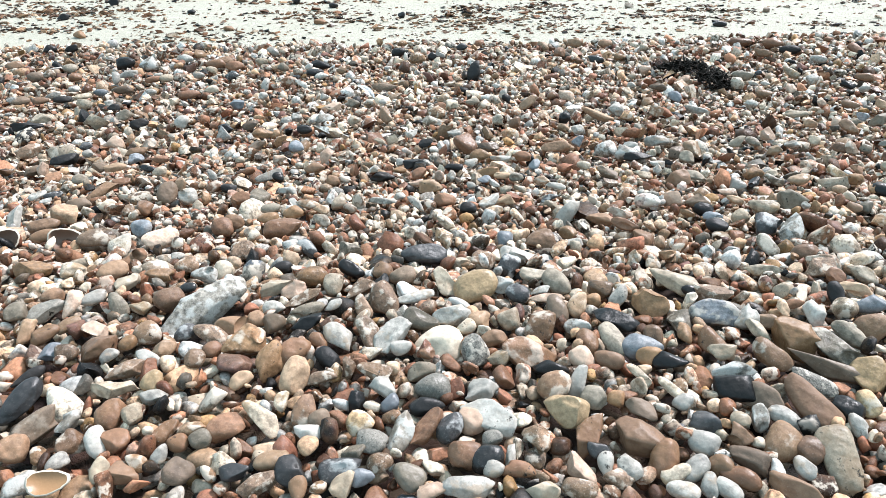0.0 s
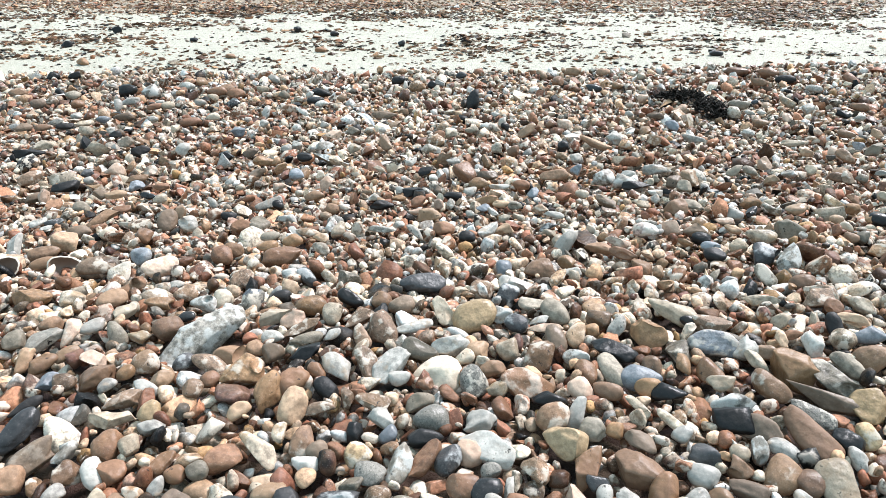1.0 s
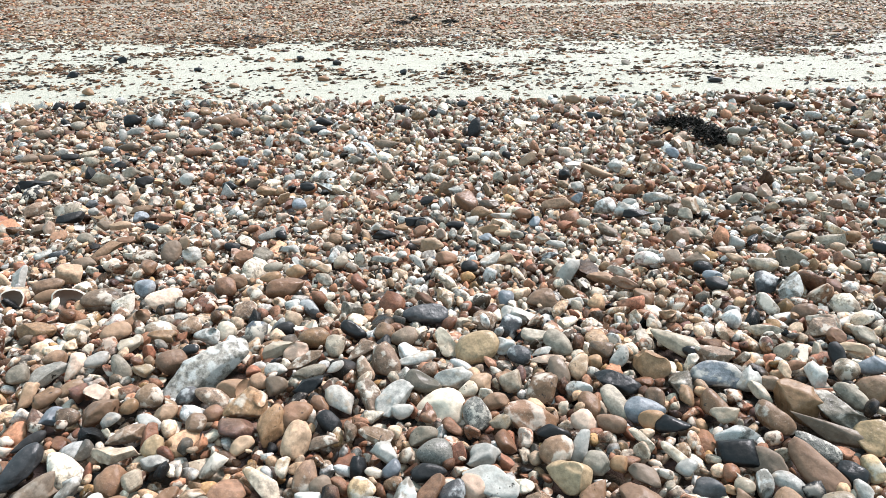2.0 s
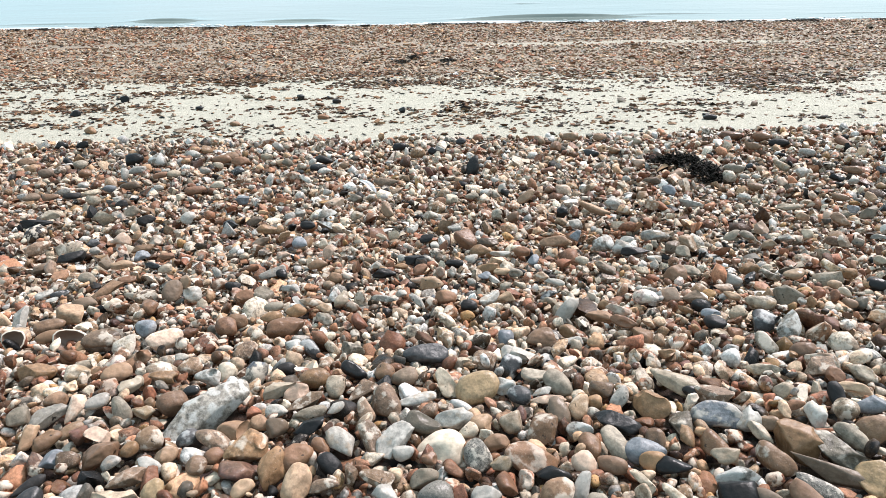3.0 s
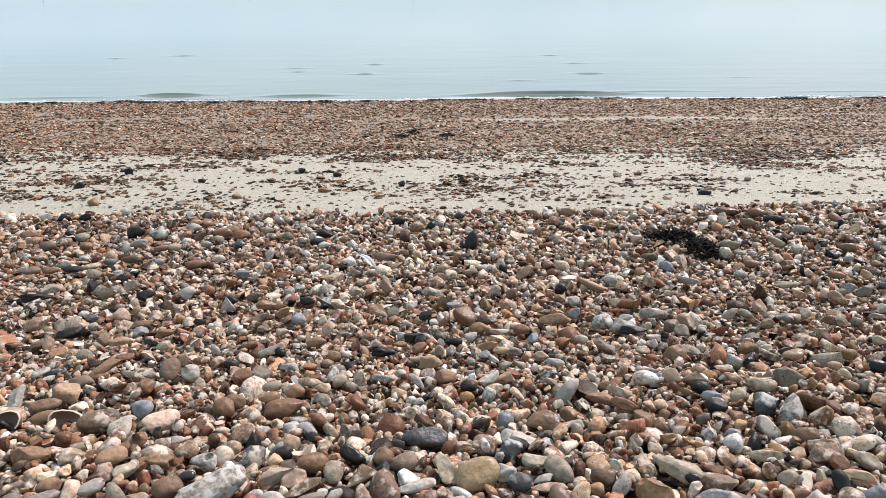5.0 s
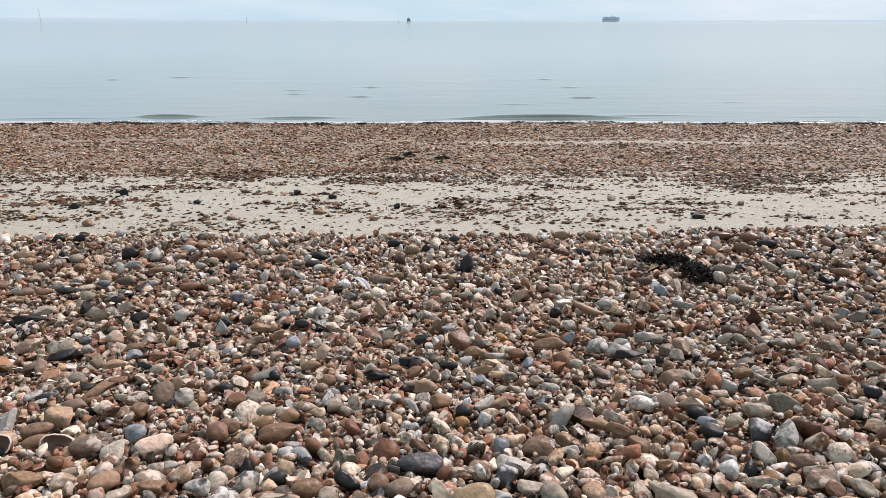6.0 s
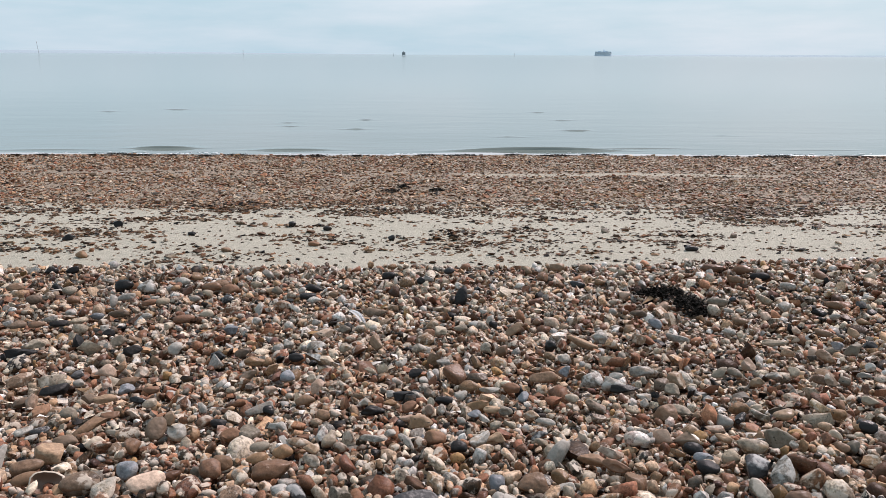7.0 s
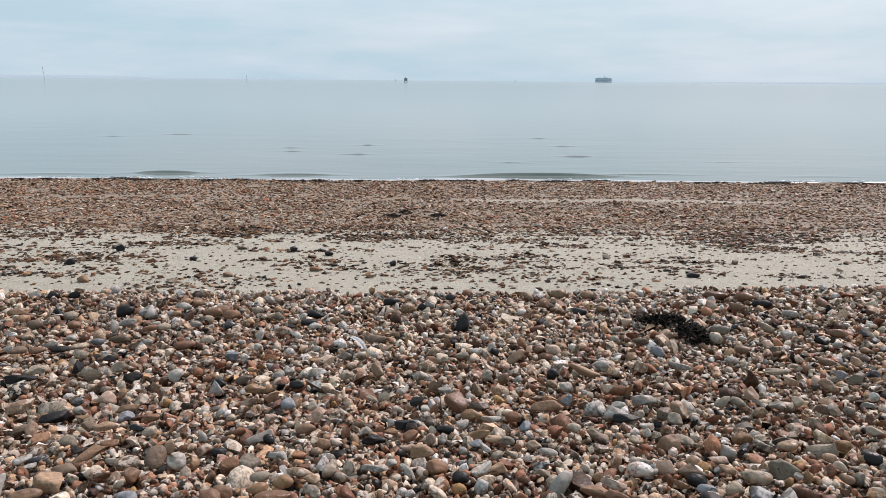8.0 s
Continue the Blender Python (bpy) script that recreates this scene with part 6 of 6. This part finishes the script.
# dark stones and clods that stand out on the sand
for code, kind, x, y, a, b, c in (("D", "f", -0.36, 6.59, 34, 30, 30), ("D", "f", -3.41, 6.59, 50, 38, 32), ("D", "f", 2.35, 6.14, 70, 40, 26), ("O", "f", -2.98, 5.96, 55, 42, 32),
                                  ("B", "f", -1.79, 6.10, 45, 35, 20), ("R", "o", -1.06, 6.35, 52, 36, 24), ("D", "f", -1.40, 7.13, 40, 34, 34), ("D", "o", -1.02, 6.98, 44, 32, 26),
                                  ("D", "f", 2.28, 6.77, 26, 20, 14), ("P", "o", 2.97, 6.69, 40, 30, 24), ("P", "f", 3.24, 7.45, 46, 34, 26), ("D", "f", -3.16, 7.13, 48, 40, 40),
                                  ("M", "f", -1.95, 7.25, 60, 40, 24), ("D", "f", -2.3, 6.75, 50, 34, 18), ("G", "f", 1.75, 6.85, 44, 34, 24), ("D", "f", 1.35, 5.65, 50, 30, 16)):
    stone(code, kind, (x, y, float(ground_height(x, y)) + 0.0007 * c), (0, 0, 20 * math.sin(9 * x)), (a, b, c))
    tagged(placed[-1], f"{KINDS[code][0]} stone lying by itself on pale sand", "stone", "stones on the sand flat")

# ---- foam at the water's edge ----
lip = []
for n in range(1900):
    x = rng.uniform(-10.5, 10.5)
    lively = 0.12 + max(0.0, noise.noise(Vector((x * 0.8, 4.0, 0)))) * 1.7
    if rng.uniform() > lively:
        continue
    y = 13.12 + 0.10 * math.sin(x * 0.9) + rng.choice((-0.06, 0.0, 0.16)) + rng.normal(0, 0.018)
    a = rng.uniform(0.015, 0.05)
    lip.append((x, y, SEA + 0.004, a, a * 0.4, a * rng.uniform(0.08, 0.16), rng.uniform(-0.3, 0.3), 0, 0, rng.randint(1 << 30)))
foam = joined("foam", lip, 1, foam_mat, 1.0, "thin white foam line where ripples break", sharp=False)
foam.parent = sea

# the spent film of the last ripple, drawn out thin and pale over the wet edge
cols = np.linspace(-11, 11, 441)
ragged = 0.10 * np.sin(cols * 0.9) + 0.03 * np.sin(cols * 4.1 + 1) + 0.02 * np.sin(cols * 11.3)
broad_ = np.clip(0.20 + 0.13 * np.sin(cols * 0.55 + 0.8) + 0.06 * np.sin(cols * 2.3), 0.05, 0.4)
film_v, film_f = [], []
for k, share in enumerate((0.0, 0.15, 0.5, 0.85, 1.0)):
    y = 13.02 + ragged * (1 - share) + 0.06 * np.sin(cols * 1.7) * share + broad_ * share
    film_v.append(np.stack([cols, y, np.maximum(ground_height(cols, y), SEA) + (0.010 if 0 < k < 4 else 0.002)], 1))
for k in range(4):
    i = k * len(cols) + np.arange(len(cols) - 1)
    film_f.append(np.stack([i, i + 1, i + 1 + len(cols), i + len(cols)], 1))
film_ob = tagged(new("swash", flat_mesh("swash", np.concatenate(film_v), np.concatenate(film_f), swash_mat)), "pale film of spent foam on the wet edge", "", "", "stuff")
film_ob.parent = sea

# ---- out at sea ----


def box(bm, centre, size):
    made = bmesh.ops.create_cube(bm, size=1, matrix=Matrix.Translation(centre) @ Matrix.Diagonal((*size, 1)))
    bmesh.ops.bevel(bm, geom=list({e for v in made["verts"] for e in v.link_edges}), offset=0.04 * min(size), segments=1, affect="EDGES")


def tube(bm, lower, upper, r0, r1, sides=12):
    axis = Vector(upper) - Vector(lower)
    m = Matrix.Translation((Vector(lower) + Vector(upper)) / 2) @ axis.to_track_quat("Z", "Y").to_matrix().to_4x4()
    bmesh.ops.create_cone(bm, cap_ends=True, segments=sides, radius1=r0, radius2=r1, depth=axis.length, matrix=m)


def sea_fort(x, y):
    """A round granite sea fort, with gun ports, a parapet, roof houses and a small light."""
    fort = tagged(new("sea_fort"), "round grey granite sea fort on the horizon", "fort")
    fort.location = (x, y, SEA - 1.0)
    bm = bmesh.new()
    tube(bm, (0, 0, -2), (0, 0, 2.5), 25.2, 24.8, 64)
    part("plinth", bm, fort_mat, fort)
    bm = bmesh.new()
    tube(bm, (0, 0, 2.5), (0, 0, 11.5), 24.0, 23.4, 64)
    part("wall", bm, fort_mat, fort)
    bm = bmesh.new()
    tube(bm, (0, 0, 11.5), (0, 0, 13.0), 23.9, 23.9, 64)
    part("parapet", bm, fort_mat, fort)
    # solid blocks on the wall; their grey stands for the shade inside the ports
    for n in range(24):
        a = 2 * math.pi * n / 24
        bm = bmesh.new()
        bmesh.ops.create_cube(bm, size=1, matrix=Matrix.Translation((23.75 * math.cos(a), 23.75 * math.sin(a), 6.8)) @ Matrix.Rotation(a, 4, "Z") @ Matrix.Diagonal((0.6, 1.8, 2.2, 1)))
        part("gun_port", bm, port_mat, fort)
    for cx, wide_, tall in ((-11, 9, 1.8), (6, 12, 2.2)):
        bm = bmesh.new()
        box(bm, (cx, 0, 13 + tall / 2), (wide_, 10, tall))
        part("roof_house", bm, fort_mat, fort)
    bm = bmesh.new()
    tube(bm, (2, 0, 13), (2, 0, 18.5), 2.0, 1.7, 16)
    tube(bm, (2, 0, 18.5), (2, 0, 20.0), 1.9, 0.4, 16)
    part("light_tower", bm, fort_mat, fort)


def bearing(degrees_right, far):
    return far * math.sin(radians(degrees_right)), far * math.cos(radians(degrees_right))


sea_fort(*bearing(13.38, 2200))


def marker(degrees_right, far):
    """A squat beacon: a cabin on piles."""
    thing = tagged(new("sea_beacon"), "dark square beacon on piles standing in the sea", "beacon")
    thing.location = (*bearing(degrees_right, far), SEA - 0.5)
    for dx in (-1.2, 1.2):
        for dy in (-1.2, 1.2):
            bm = bmesh.new()
            tube(bm, (dx, dy, -2), (dx, dy, 1.4), 0.25, 0.25)
            part("pile", bm, post_mat, thing)
    bm = bmesh.new()
    box(bm, (0, 0, 1.6), (3.6, 3.6, 0.4))
    part("deck", bm, post_mat, thing)
    bm = bmesh.new()
    box(bm, (0, 0, 3.0), (3.0, 3.0, 2.4))
    part("cabin", bm, marker_mat, thing)
    bm = bmesh.new()
    tube(bm, (0, 0, 4.2), (0, 0, 5.0), 0.9, 0.2)
    part("cap", bm, marker_mat, thing)


marker(-1.85, 700)


def post(degrees_right, far, tall, thick, lean):
    """A channel post with a topmark."""
    thing = tagged(new("channel_post"), "thin weathered channel post standing in the sea", "post", "posts in the sea")
    thing.matrix_basis = pose(*bearing(degrees_right, far), SEA - 1.0, 0, lean, 0)
    bm = bmesh.new()
    tube(bm, (0, 0, -2), (0, 0, tall), thick, thick * 0.7)
    part("shaft", bm, post_mat, thing)
    bm = bmesh.new()
    tube(bm, (0, 0, tall), (0, 0, tall + 0.12 * tall), thick * 1.8, thick * 0.4)
    part("topmark", bm, post_mat, thing)


post(-27.4, 600, 9.5, 0.20, -5)
post(-13.9, 600, 5.0, 0.22, 0)
post(-2.64, 700, 3.2, 0.22, 0)
post(6.7, 900, 4.0, 0.22, 0)


def far_land(name, lo, hi, far, tall_lo, tall_hi, label):
    """A low hazy shore on the horizon, seen as a long uneven bank."""
    bm = bmesh.new()
    back, front, top = [], [], []
    count = 60
    for n in range(count + 1):
        t = n / count
        x, y = bearing(lo + (hi - lo) * t, far)
        tall = (tall_lo + (tall_hi - tall_lo) * t) * (0.88 + 0.12 * math.sin(23 * t) * math.sin(7.3 * t + 1))
        front.append(bm.verts.new((x, y, SEA - 1)))
        top.append(bm.verts.new((x * 1.03, y * 1.03, max(0.4, tall))))
        back.append(bm.verts.new((x * 1.1, y * 1.1, SEA - 1)))
    for n in range(count):
        bm.faces.new((front[n], front[n + 1], top[n + 1], top[n]))
        bm.faces.new((top[n], top[n + 1], back[n + 1], back[n]))
    data = bpy.data.meshes.new(name)
    bm.to_mesh(data)
    bm.free()
    data.materials.append(land_mat)
    tagged(new(name, data), label, "land", kind="structure")


far_land("backdrop", -42, -4, 3200, 18.0, 1.0, "low hazy shore along the horizon")
far_land("backdrop_2", 14, 42, 4000, 3.0, 12.0, "low hazy shore along the horizon")
